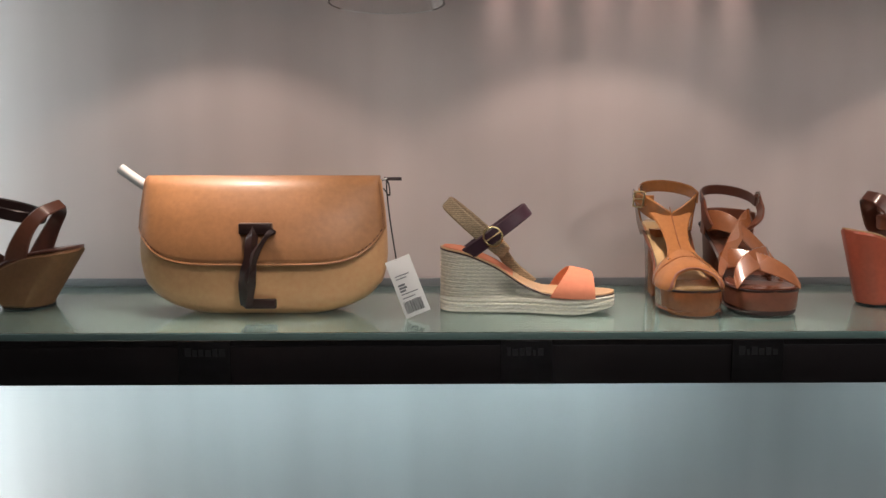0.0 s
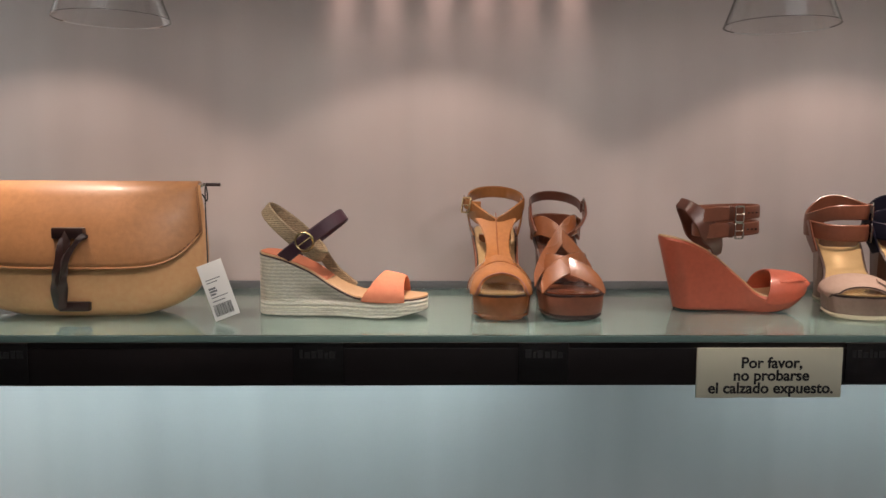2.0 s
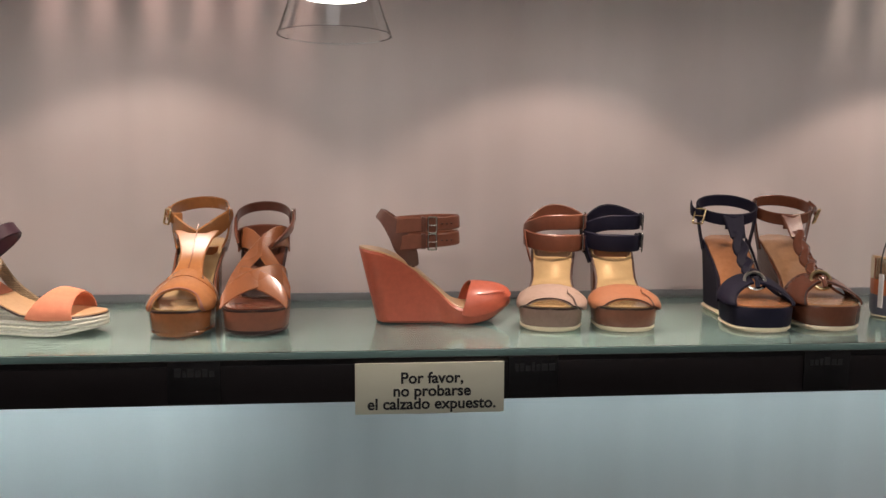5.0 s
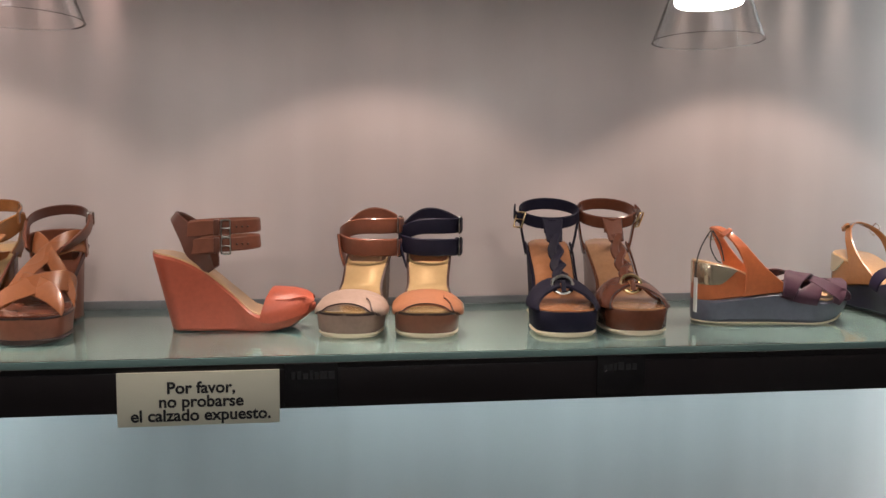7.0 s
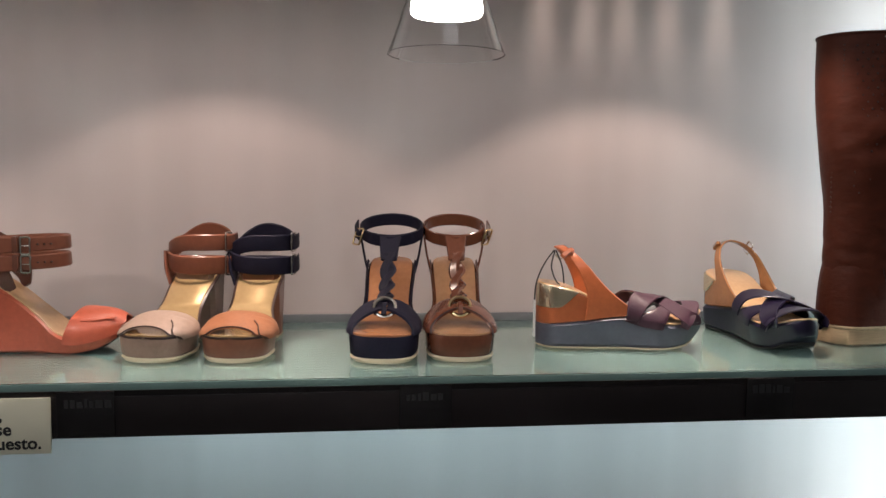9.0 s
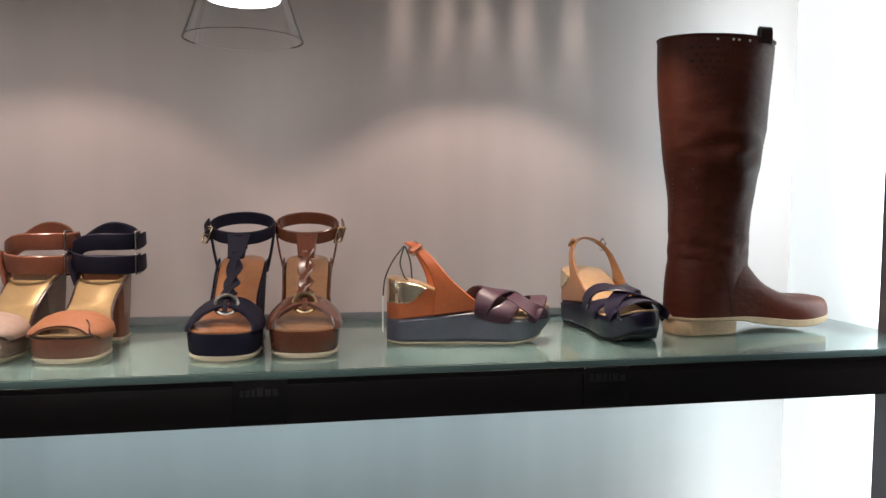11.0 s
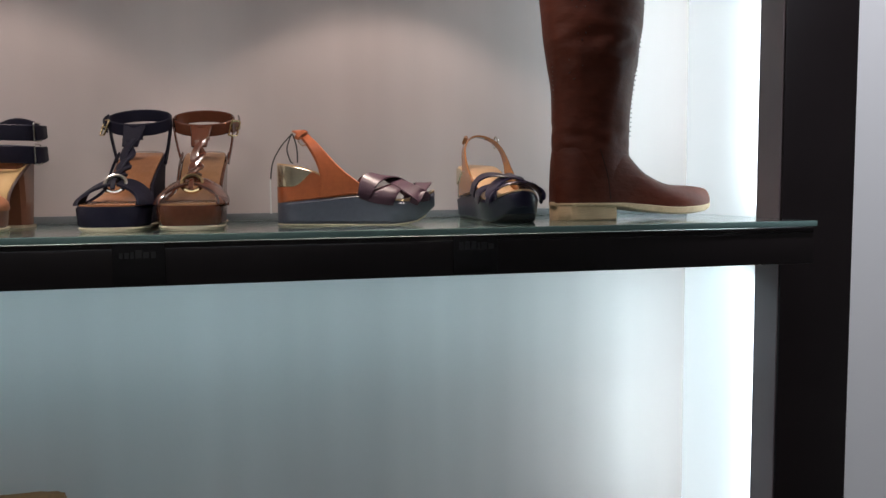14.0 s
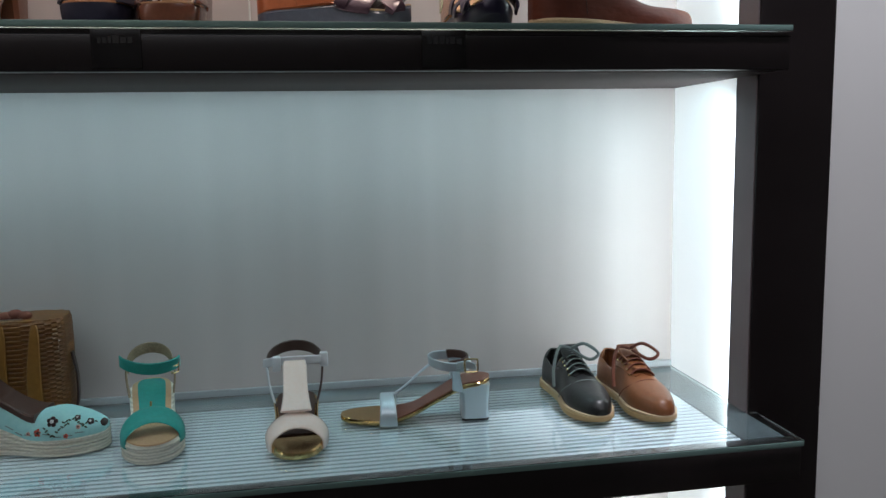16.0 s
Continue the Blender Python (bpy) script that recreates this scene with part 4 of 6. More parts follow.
def slingback_wedge(m, quarter, low, straps, words, strings=False):
    """Slingback wedge with a metallic heel inset and crossed toe straps."""
    top = thing("slingback_wedge", words, "sandal", m, "slingback wedges")
    L, half = 0.205, foot(0.031, 0.029, 0.038, toe=0.3)
    mid = curve1((0, 0.030), (0.3, 0.036), (0.5, 0.040), (0.62, 0.034), (0.8, 0.030), (1, 0.042))
    bot = curve1((0, 0.003), (0.7, 0.001), (0.85, 0.004), (1, 0.022))
    bed = curve1((0, 0.078), (0.15, 0.073), (0.35, 0.056), (0.5, 0.041), (0.62, 0.034), (0.8, 0.030), (1, 0.040))
    part("sole_wedge", sole(L, half, bot, mid, flare=lambda u: 0.93, edge=0.004), low, top)
    part("outsole", sole(L, half, lambda u: bot(u) - 0.002, bot, shrink=0.004, b=0.93), CREAM if strings else BLACK_RUBBER, top, "thin outsole")
    part("heel_wedge", sole(L, half, lambda u: mid(u) - 0.001, lambda u: max(bed(u), mid(u)), shrink=0.0008, b=0.5), quarter, top)
    part("insole", sole(L, half, lambda u: max(bed(u), mid(u)) - 0.0004, lambda u: max(bed(u), mid(u)) + 0.002, shrink=0.002), BEIGE, top, "tan insole")
    rim = curve1((0, 0.0495), (0.10, 0.050), (0.22, 0.068), (1, 0.2))
    part("heel_inset", sole(L, half, rim, lambda u: bed(u) + 0.0002, shrink=-0.0009, b=0.215, edge=0.001), GOLD_HEEL, top, "polished gold heel inset")
    for s in (1, -1):
        sides = ((0.040, 0.052, 0.119, 0.0315), (0.055, 0.054, 0.099, 0.0325), (0.070, 0.054, 0.082, 0.0325), (0.085, 0.049, 0.068, 0.0315), (0.100, 0.041, 0.0555, 0.0285), (0.112, 0.032, 0.0445, 0.021), (0.119, 0.024, 0.036, 0.010), (0.121, 0.020, 0.032, 0.0))
        part("quarter", strip([((xb + xf) / 2, s * y, z, 1, 0, 0.12, xf - xb) for z, xb, xf, y in sides], 0.003), quarter, top)
    part("sling_keeper", strip([(0.034, -0.0225, 0.1135, 0.8, 0, 0.6, 0.017), (0.030, -0.020, 0.1165, 0.8, 0, 0.6, 0.017)], 0.006), quarter, top)
    buckle(top, Matrix.Translation((0.036, 0.024, 0.112)) @ pose(0, 0, 0, 90, 40, 10), 0.010, 0.016, STEEL, 0.001)
    last = Last(L, half, bed, curve1((0, 0.03), (0.55, 0.030), (0.75, 0.0225), (0.9, 0.0155), (1, 0.010)))
    low_rise = curve1((0.4, 0.026), (0.6, 0.024), (0.75, 0.0205), (0.9, 0.015), (1, 0.009))
    for a0, a1, flip in ((88, 190, 1), (-10, 92, -1)):
        back, front = curve1((88, 0.76), (120, 0.72), (150, 0.64), (190, 0.49)), curve1((88, 0.86), (120, 0.81), (150, 0.755), (190, 0.71))
        turned = (lambda d: d) if flip > 0 else (lambda d: 180 - d)
        part("vamp", last.hood(lambda d: back(turned(d)), lambda d: front(turned(d)), low_rise, a0, a1, 0.0028, 0.001), straps, top)
    for k, rows in enumerate((
        [(0.53, -6, 0.016), (0.58, 40, 0.024), (0.71, 90, 0.027), (0.82, 135, 0.024), (0.90, 176, 0.020), (0.91, 195, 0.014)],
        [(0.53, 186, 0.016), (0.58, 140, 0.024), (0.71, 90, 0.027), (0.82, 45, 0.024), (0.90, 4, 0.020), (0.91, -15, 0.014)],
        [(0.84, 192, 0.012), (0.88, 150, 0.018), (0.93, 90, 0.022), (0.88, 30, 0.018), (0.84, -12, 0.012)],
    )):
        part("toe_strap", last.strap(rows, lift=0.0034 + 0.0016 * (k % 2), crown=0.5), straps, top)
    if strings:
        cord = thing("security_cord", "thin black cord with a narrow swing tag tied to the slingback", "cord", m)
        for q in (((0.020, -0.004, 0.117), (0.006, -0.012, 0.100), (-0.004, -0.020, 0.080), (-0.007, -0.024, 0.058)), ((0.020, -0.008, 0.117), (0.014, -0.018, 0.098), (0.018, -0.027, 0.082), (0.021, -0.0335, 0.079)), ((0.021, -0.008, 0.117), (0.026, -0.020, 0.100), (0.027, -0.030, 0.080))):
            part("cord", tube(q, 0.0009, 6, 6), BLACK_RUBBER, cord)
        part("swing_tag", box(bmesh.new(), -0.0080, -0.0066, -0.031, -0.022, 0.016, 0.059), PAPER, cord, "narrow swing tag")
    return top


def clog_sandal(m):
    top = thing("clog_sandal", "brown slingback sandal on a chunky tan suede block heel", "sandal", m)
    L, half = 0.22, foot(0.034, 0.030, 0.040)
    bed = curve1((0, 0.072), (0.25, 0.064), (0.55, 0.038), (0.75, 0.034), (1, 0.040))
    bot = curve1((0, 0.0015), (0.3, 0.0012), (0.36, 0.004), (0.46, 0.030), (0.56, 0.010), (0.66, 0.001), (0.9, 0.003), (1, 0.015))
    part("heel_and_sole", sole(L, half, bot, bed, rake=curve1((0, 0.040), (0.3, 0.016), (0.45, 0), (1, 0)), n=60, edge=0.004), WOODY, top)
    tip = curve1((0, 0.040), (0.3, 0.016), (0.45, 0), (1, 0))
    bm = sole(L, half, lambda u: 0.0, lambda u: 0.002, shrink=0.0012, b=0.31)
    for v in bm.verts:
        v.co.x += tip(v.co.x / L)
    part("outsole", bm, BLACK_RUBBER, top)
    part("insole", sole(L, half, lambda u: bed(u) - 0.0005, lambda u: bed(u) + 0.003, shrink=0.001), BROWN, top, "brown insole")
    for s in (1, -1):
        part("sling", strip([(0.066, s * 0.029, 0.056, 1, 0, 0.3, 0.030), (0.060, s * 0.033, 0.075, 1, 0, 0.35, 0.024), (0.048, s * 0.033, 0.098, 1, 0, 0.4, 0.019), (0.034, s * 0.024, 0.116, 0.8, 0, 0.6, 0.016), (0.022, 0, 0.125, 0.7, 0, 0.7, 0.014)], 0.003), TAN_RED if s > 0 else BROWN, top)
    ankle = part("ankle_strap", hoop((0.082, 0, 0.117), (1, 0.28), 0.038, 0.033, 0.014, 0.003), DARK, top, "dark brown ankle strap")
    buckle(ankle, Matrix.Translation((0.095, 0.035, 0.121)) @ pose(0, 0, 0, 90, 0, 0), 0.014, 0.016, BRASS, 0.0012, True)
    last = Last(L, half, bed, curve1((0, 0.03), (0.7, 0.034), (1, 0.02)))
    part("vamp", last.strap([(0.62, 190, 0.075), (0.66, 140, 0.06), (0.68, 90, 0.055), (0.66, 40, 0.06), (0.62, -10, 0.075)], thick=0.003), BROWN, top)
    return top


def tall_boot(m):
    top = thing("tall_boot", "dark brown leather knee boot with perforated edges, pale heel", "boot", m)
    k = 48
    shaft_at = [(0.062, 0.040, 0.0585, 0.0340), (0.060, 0.075, 0.0580, 0.0345), (0.060, 0.105, 0.0575, 0.0350), (0.060, 0.135, 0.0575, 0.0368), (0.061, 0.175, 0.0600, 0.0405), (0.061, 0.220, 0.0660, 0.0465),
                (0.061, 0.265, 0.0715, 0.0510), (0.061, 0.315, 0.0765, 0.0530), (0.062, 0.360, 0.0810, 0.0540), (0.063, 0.392, 0.0825, 0.0540)]
    rings = []
    for x, z, a, b in smooth_path(shaft_at, 12):
        ring = []
        for j in range(k):
            f = 2 * math.pi * j / k
            near = max(0.0, -math.sin(f))
            crease = 1 - 2 * abs(noise.noise(Vector((1.5 * math.cos(f), 1.5 * math.sin(f) + 9 * z, z * 30))))
            fold = 0.0048 * crease * max(0, 1 - abs(z - 0.25) / 0.085) * (0.05 + 0.95 * near)
            fold += 0.0016 * noise.noise(Vector((3 * math.cos(f), 3 * math.sin(f), z * 18)))
            fold += 0.0026 * noise.noise(Vector((2.5 * math.cos(f), 2.5 * math.sin(f), z * 70))) * max(0, 1 - abs(z - 0.12) / 0.035)
            ring.append((x - (a + fold) * math.cos(f), (b + fold) * math.sin(f), z))
        rings.append(ring)
    shaft = part("shaft", loft(bmesh.new(), rings, caps=False), BOOT_L, top)
    half = foot(0.036, 0.032, 0.041, toe=0.3)
    rise = curve1((0, 0.070), (0.06, 0.100), (0.22, 0.108), (0.36, 0.098), (0.45, 0.072), (0.55, 0.048), (0.70, 0.034), (0.88, 0.029), (0.96, 0.022), (1, 0.008))
    rings = []
    for i in range(49):
        u = 0.004 + 0.994 * (1 - math.cos(math.pi * i / 48)) / 2
        low = curve1((0, 0.024), (0.34, 0.0235), (0.5, 0.0205), (0.72, 0.016), (0.9, 0.018), (1, 0.024))(u)
        w = half(u) * 0.985
        rings.append([(u * 0.254, w * math.copysign(abs(math.cos(f)) ** 0.75, math.cos(f)), low + rise(u) * math.sin(f) ** 0.8) for f in (math.pi * j / 18 for j in range(19))])
    part("foot", loft(bmesh.new(), rings), BOOT_L, top)
    inner = [[(0.062 - a * math.cos(f), b * math.sin(f), z) for f in (2 * math.pi * j / k for j in range(k))] for z, a, b in ((0.391, 0.0795, 0.0510), (0.30, 0.0700, 0.0470))]
    bm = loft(bmesh.new(), inner)
    part("lining", bm, BROWN_IN, top, "dark lining")
    part("top_binding", tube([(0.063 - 0.0825 * math.cos(f), 0.054 * math.sin(f), 0.392) for f in (2 * math.pi * j / 24 for j in range(24))], 0.0016, 2, 6, True), BOOT_L, shaft)
    part("pull_tab", strip([(0.100, -0.050, 0.385, 1, 0, 0, 0.020), (0.100, -0.0505, 0.402, 1, 0, 0, 0.020), (0.100, -0.046, 0.404, 1, 0, 0, 0.020), (0.100, -0.044, 0.385, 1, 0, 0, 0.020)], 0.003), DARK, shaft, "dark pull tab")
    part("welt", sole(0.254, half, curve1((0, 0.020), (0.34, 0.018), (0.5, 0.011), (0.72, 0.006), (0.9, 0.009), (1, 0.016)), curve1((0, 0.026), (0.34, 0.0255), (0.5, 0.0225), (0.72, 0.018), (0.9, 0.020), (1, 0.026))), BOOT_SOLE, top, "tan welted sole")
    part("heel_block", sole(0.254, half, lambda u: 0.0, lambda u: 0.0215, a=0.012, b=0.33, shrink=0.002), STACK, top, "pale stacked heel")
    bm = bmesh.new()
    for side in (-1,):
        for x0, x1, z0, z1, n in ((-0.010, -0.001, 0.378, 0.17, 34), (0.132, 0.120, 0.378, 0.12, 40)):
            for i in range(n):
                t = i / (n - 1)
                z = z0 + (z1 - z0) * t
                x = x0 + (x1 - x0) * t
                a = np.interp(z, [0.12, 0.165, 0.21, 0.26, 0.31, 0.36, 0.392], [0.0585, 0.060, 0.065, 0.071, 0.076, 0.081, 0.0825])
                b = np.interp(z, [0.12, 0.165, 0.21, 0.26, 0.31, 0.36, 0.392], [0.036, 0.040, 0.046, 0.051, 0.053, 0.054, 0.054])
                y = side * b * math.sqrt(max(0.02, 1 - ((x - 0.062) / a) ** 2))
                bmesh.ops.create_uvsphere(bm, u_segments=6, v_segments=4, radius=0.0011, matrix=Matrix.Translation((x, y, z)))
    for row in range(22):
        for col in range(5):
            z, x = 0.376 - 0.0086 * row, 0.000 + 0.0095 * (col + 0.5 * (row % 2)) + 0.0006 * row
            if col < 5 - row // 5:
                a = np.interp(z, [0.165, 0.21, 0.26, 0.31, 0.36, 0.392], [0.060, 0.065, 0.071, 0.076, 0.081, 0.0825])
                b = np.interp(z, [0.165, 0.21, 0.26, 0.31, 0.36, 0.392], [0.040, 0.046, 0.051, 0.053, 0.054, 0.054])
                bmesh.ops.create_uvsphere(bm, u_segments=6, v_segments=4, radius=0.0014, matrix=Matrix.Translation((x, -b * math.sqrt(max(0.02, 1 - ((x - 0.062) / a) ** 2)) - 0.0002, z)))
    tagged(part("punched_pattern", bm, DARK, shaft), kind="stuff")
    # white beads paint the light that shows through the top perforations
    bm = bmesh.new()
    for x in (0.028, 0.048, 0.056, 0.072, 0.118, 0.126):
        y = -0.054 * math.sqrt(1 - ((x - 0.063) / 0.0825) ** 2) - 0.0005
        bmesh.ops.create_uvsphere(bm, u_segments=6, v_segments=4, radius=0.0017, matrix=Matrix.Translation((x, y, 0.386)))
    tagged(part("punched_edge", bm, PAPER, shaft, "perforations with light showing through"), kind="stuff")
    part("heel_seam", strip([(0.055, -0.0355, 0.10, 1, 0, 0, 0.0012), (0.066, -0.0375, 0.062, 1, 0, 0, 0.0012), (0.070, -0.0385, 0.030, 1, 0, 0, 0.0012)], 0.0012), DARK, shaft)
    return top


# ---------------------------------------------------------------- the clutch bag
def clutch_bag(m):
    top = thing("clutch_bag", "tan leather clutch bag with flap and dark knotted strap closure", "bag", m)
    hw = curve1((0, 0.089), (0.006, 0.108), (0.022, 0.1315), (0.045, 0.1422), (0.07, 0.1455), (0.10, 0.1445), (0.155, 0.1385))
    hd = curve1((0, 0.026), (0.008, 0.036), (0.03, 0.043), (0.06, 0.043), (0.11, 0.032), (0.155, 0.010))
    rings, k = [], 40
    for i in range(25):
        z = 0.155 * (i / 24) ** 1.25
        ring = []
        for j in range(k):
            f = 2 * math.pi * j / k
            c, s = math.cos(f), math.sin(f)
            dent = 1 - 0.05 * math.exp(-((c - 0.35) / 0.25) ** 2 - ((z - 0.045) / 0.02) ** 2)
            ring.append((hw(z) * math.copysign(abs(c) ** 0.6, c), hd(z) * dent * math.copysign(abs(s) ** 0.75, s), z + 0.004 * abs(c) ** 5 * (z < 0.03)))
        rings.append(ring)
    body = part("body", loft(bmesh.new(), rings), BAG_L, top)

    def flap_point(s, t, out=0.0):
        low = 0.060 + 0.040 * abs(s) ** 6
        z = 0.1585 + (low - 0.1585) * t
        z0 = min(z, 0.155)
        x = s * (hw(z0) * 1.002 - 0.002)
        c = min(0.999, abs(x) / hw(z0))
        y = -hd(z0) * (1 - c ** (2 / 0.6)) ** (0.75 / 2) - 0.0035 - out - 0.004 * t * (1 - abs(s) ** 2)
        if t < 0.08:
            y += (0.08 - t) * 0.12
        return Vector((x, y, z))

    bm = bmesh.new()
    grid = [[bm.verts.new(flap_point(-1 + 2 * i / 36, j / 16)) for i in range(37)] for j in range(17)]
    back = [bm.verts.new((v.co.x, 0.012, 0.157)) for v in grid[0]]
    for a, b in zip([back] + grid, grid):
        for i in range(36):
            bm.faces.new((a[i], a[i + 1], b[i + 1], b[i]))
    bmesh.ops.recalc_face_normals(bm, faces=bm.faces[:])
    flap = part("flap", bm, BAG_FLAP, top, "glossy tan flap")
    solid = flap.modifiers.new("thickness", "SOLIDIFY")
    solid.thickness, solid.offset = 0.0026, 0
    edge = [flap_point(-1 + 2 * i / 30, 1.0, 0.0005) for i in range(31)]
    part("flap_piping", tube([tuple(p) for p in edge], 0.0016, 2, 6), BAG_FLAP, flap)
    bm = bmesh.new()
    sides = [[flap_point(q * 0.988, t / 22, 0.001) for t in range(2, 22)] + [flap_point(q * (0.988 - 0.03 * i), 0.965, 0.0014) for i in range(8)] for q in (-1, 1)]
    for a, b in (pair for path in sides for pair in zip(path, path[1:])):
        bmesh.ops.create_cube(bm, size=1, matrix=Matrix.Translation((a + b) / 2) @ (b - a).to_track_quat("X", "Z").to_matrix().to_4x4() @ Matrix.Diagonal(((b - a).length * 0.5, 0.0005, 0.0009, 1)))
    tagged(part("stitching", bm, DARK, flap, "saddle stitching"), kind="stuff")
    # knotted closure
    lock = part("strap_closure", strip([(-0.016, -0.046, 0.100, 1, 0, 0, 0.012), (-0.017, -0.053, 0.086, 1, 0.3, 0, 0.014), (-0.019, -0.057, 0.066, 0.8, 0.6, 0.1, 0.015), (-0.021, -0.058, 0.048, 1, -0.3, 0.1, 0.021), (-0.023, -0.055, 0.032, 1, 0.3, 0, 0.018), (-0.025, -0.050, 0.014, 1, 0, 0, 0.014)], 0.006, 6, crown=0.6), DARK, top, "twisted dark brown leather strap")
    part("strap_loop", strip([(0.008, -0.050, 0.097, 1, 0.2, 0.5, 0.005), (-0.001, -0.056, 0.090, 0.9, 0.2, 0.5, 0.011), (-0.011, -0.061, 0.074, 0.9, 0, 0.2, 0.011), (-0.016, -0.061, 0.056, 1, 0, 0.1, 0.008), (-0.020, -0.059, 0.042, 1, 0, 0.1, 0.006)], 0.005, 6, crown=0.5), DARK, lock)
    part("anchor_patch", box(bmesh.new(), -0.032, 0.005, -0.051, -0.041, 0.094, 0.107, 0.002), DARK, lock)
    part("anchor_patch", box(bmesh.new(), -0.028, 0.008, -0.050, -0.041, 0.009, 0.020, 0.002), DARK, lock)
    lock.location.x = 0.0125
    tail = part("zip_end", tube([(-0.137, 0.004, 0.145), (-0.153, 0.004, 0.156), (-0.169, 0.004, 0.168)], 0.0062, 4, 10), PAPER, top, "pale leather zip end")
    part("zip_end_band", tube([(-0.133, 0.004, 0.142), (-0.141, 0.004, 0.148)], 0.0058, 3, 10), DARK, tail)
    hook = part("zip_hook", tube([(0.133, 0.002, 0.150), (0.142, 0.002, 0.155), (0.160, 0.002, 0.155)], 0.0014, 4, 8), STEEL, top, "grey metal zip pull")
    part("zip_tip", tube([(0.145, 0.002, 0.1555), (0.162, 0.002, 0.1555)], 0.0020, 2, 8), DARK, hook)
    return top


def swing_tag(m):
    """A card on a black cord, with a barcode and illegible print."""
    tag = thing("swing_tag", "white cardboard price tag with barcode hanging from a black cord", "price tag", m)
    w, h = 0.026, 0.060
    bm = box(bmesh.new(), -w / 2, w / 2, -0.0004, 0.0004, -h, 0, 0.0003)
    card = part("card", bm, PAPER, tag)
    bm = bmesh.new()
    x = -0.010
    rnd = random.Random(4)
    while x < 0.009:
        wd = rnd.choice((0.0005, 0.0008, 0.0011))
        box(bm, x, x + wd, -0.0008, -0.0004, -0.056, -0.044)
        x += wd + rnd.choice((0.0005, 0.0008))
    part("barcode", bm, INK, card, "black barcode", False)
    bm = bmesh.new()
    for z, a, b in ((-0.017, -0.009, 0.006), (-0.020, -0.009, 0.002), (-0.026, -0.009, -0.002), (-0.029, -0.009, -0.001), (-0.032, -0.009, -0.003), (-0.036, -0.009, 0.008), (-0.040, -0.009, 0.004)):
        box(bm, a, b, -0.0008, -0.0004, z - 0.0013 * (1.6 if -0.034 < z < -0.024 else 0.7), z)
    part("print", bm, GREY, card, "grey print", False)
    return tag


# ---------------------------------------------------------------- the lower shelf
def wicker_bag(m):
    top = thing("wicker_bag", "honey-coloured wicker box bag with brown side strap on the lower shelf", "bag", m)
    rings, k = [], 56
    for i in range(73):
        z = 0.148 * i / 72
        bulge = 0.0016 * math.cos(i * math.pi / 1.5)
        end = min(1, (z + 0.006) / 0.018, (0.156 - z) / 0.02)
        e = math.sin(min(1, end) * math.pi / 2)
        ring = []
        for j in range(k):
            f = 2 * math.pi * j / k
            c, s = math.cos(f), math.sin(f)
            over = bulge * math.cos(14 * f)
            ring.append(((0.083 * (0.93 + 0.07 * e) + over) * math.copysign(abs(c) ** 0.45, c), (0.045 * (0.8 + 0.2 * e) + over) * math.copysign(abs(s) ** 0.5, s), z))
        rings.append(ring)
    part("woven_body", loft(bmesh.new(), rings), WICKER, top)
    for x in (-0.05, 0.0, 0.045):
        part("lath", strip([(x, -0.0475, 0.008, 1, 0, 0, 0.022), (x, -0.049, 0.07, 1, 0, 0, 0.020), (x + 0.004, -0.0475, 0.125, 1, 0, 0, 0.014), (x + 0.004, -0.044, 0.143, 1, 0, 0, 0.008)], 0.003), WICKER_LIGHT, top, "pale wooden lath")
    part("side_strap", strip([(0.085, 0.0, 0.095, 0, 1, 0, 0.012), (0.090, 0.0, 0.06, 0, 1, 0, 0.012), (0.088, -0.004, 0.02, 0, 1, 0, 0.010), (0.076, -0.03, 0.004, 0, 1, 0, 0.008)], 0.003), DARK, top, "dark brown side strap")
    part("clasp", lumps(bmesh.new(), [(0.005, -0.02, 0.152), (0.018, -0.02, 0.155), (0.030, -0.02, 0.152)], 0.009, (1.2, 0.8, 0.7), 10), LACE_R, top, "red-brown leather knob")
    part("clasp_plate", box(bmesh.new(), -0.012, 0.030, -0.030, -0.010, 0.1465, 0.150, 0.001), STEEL, top, "metal clasp plate")
    return top


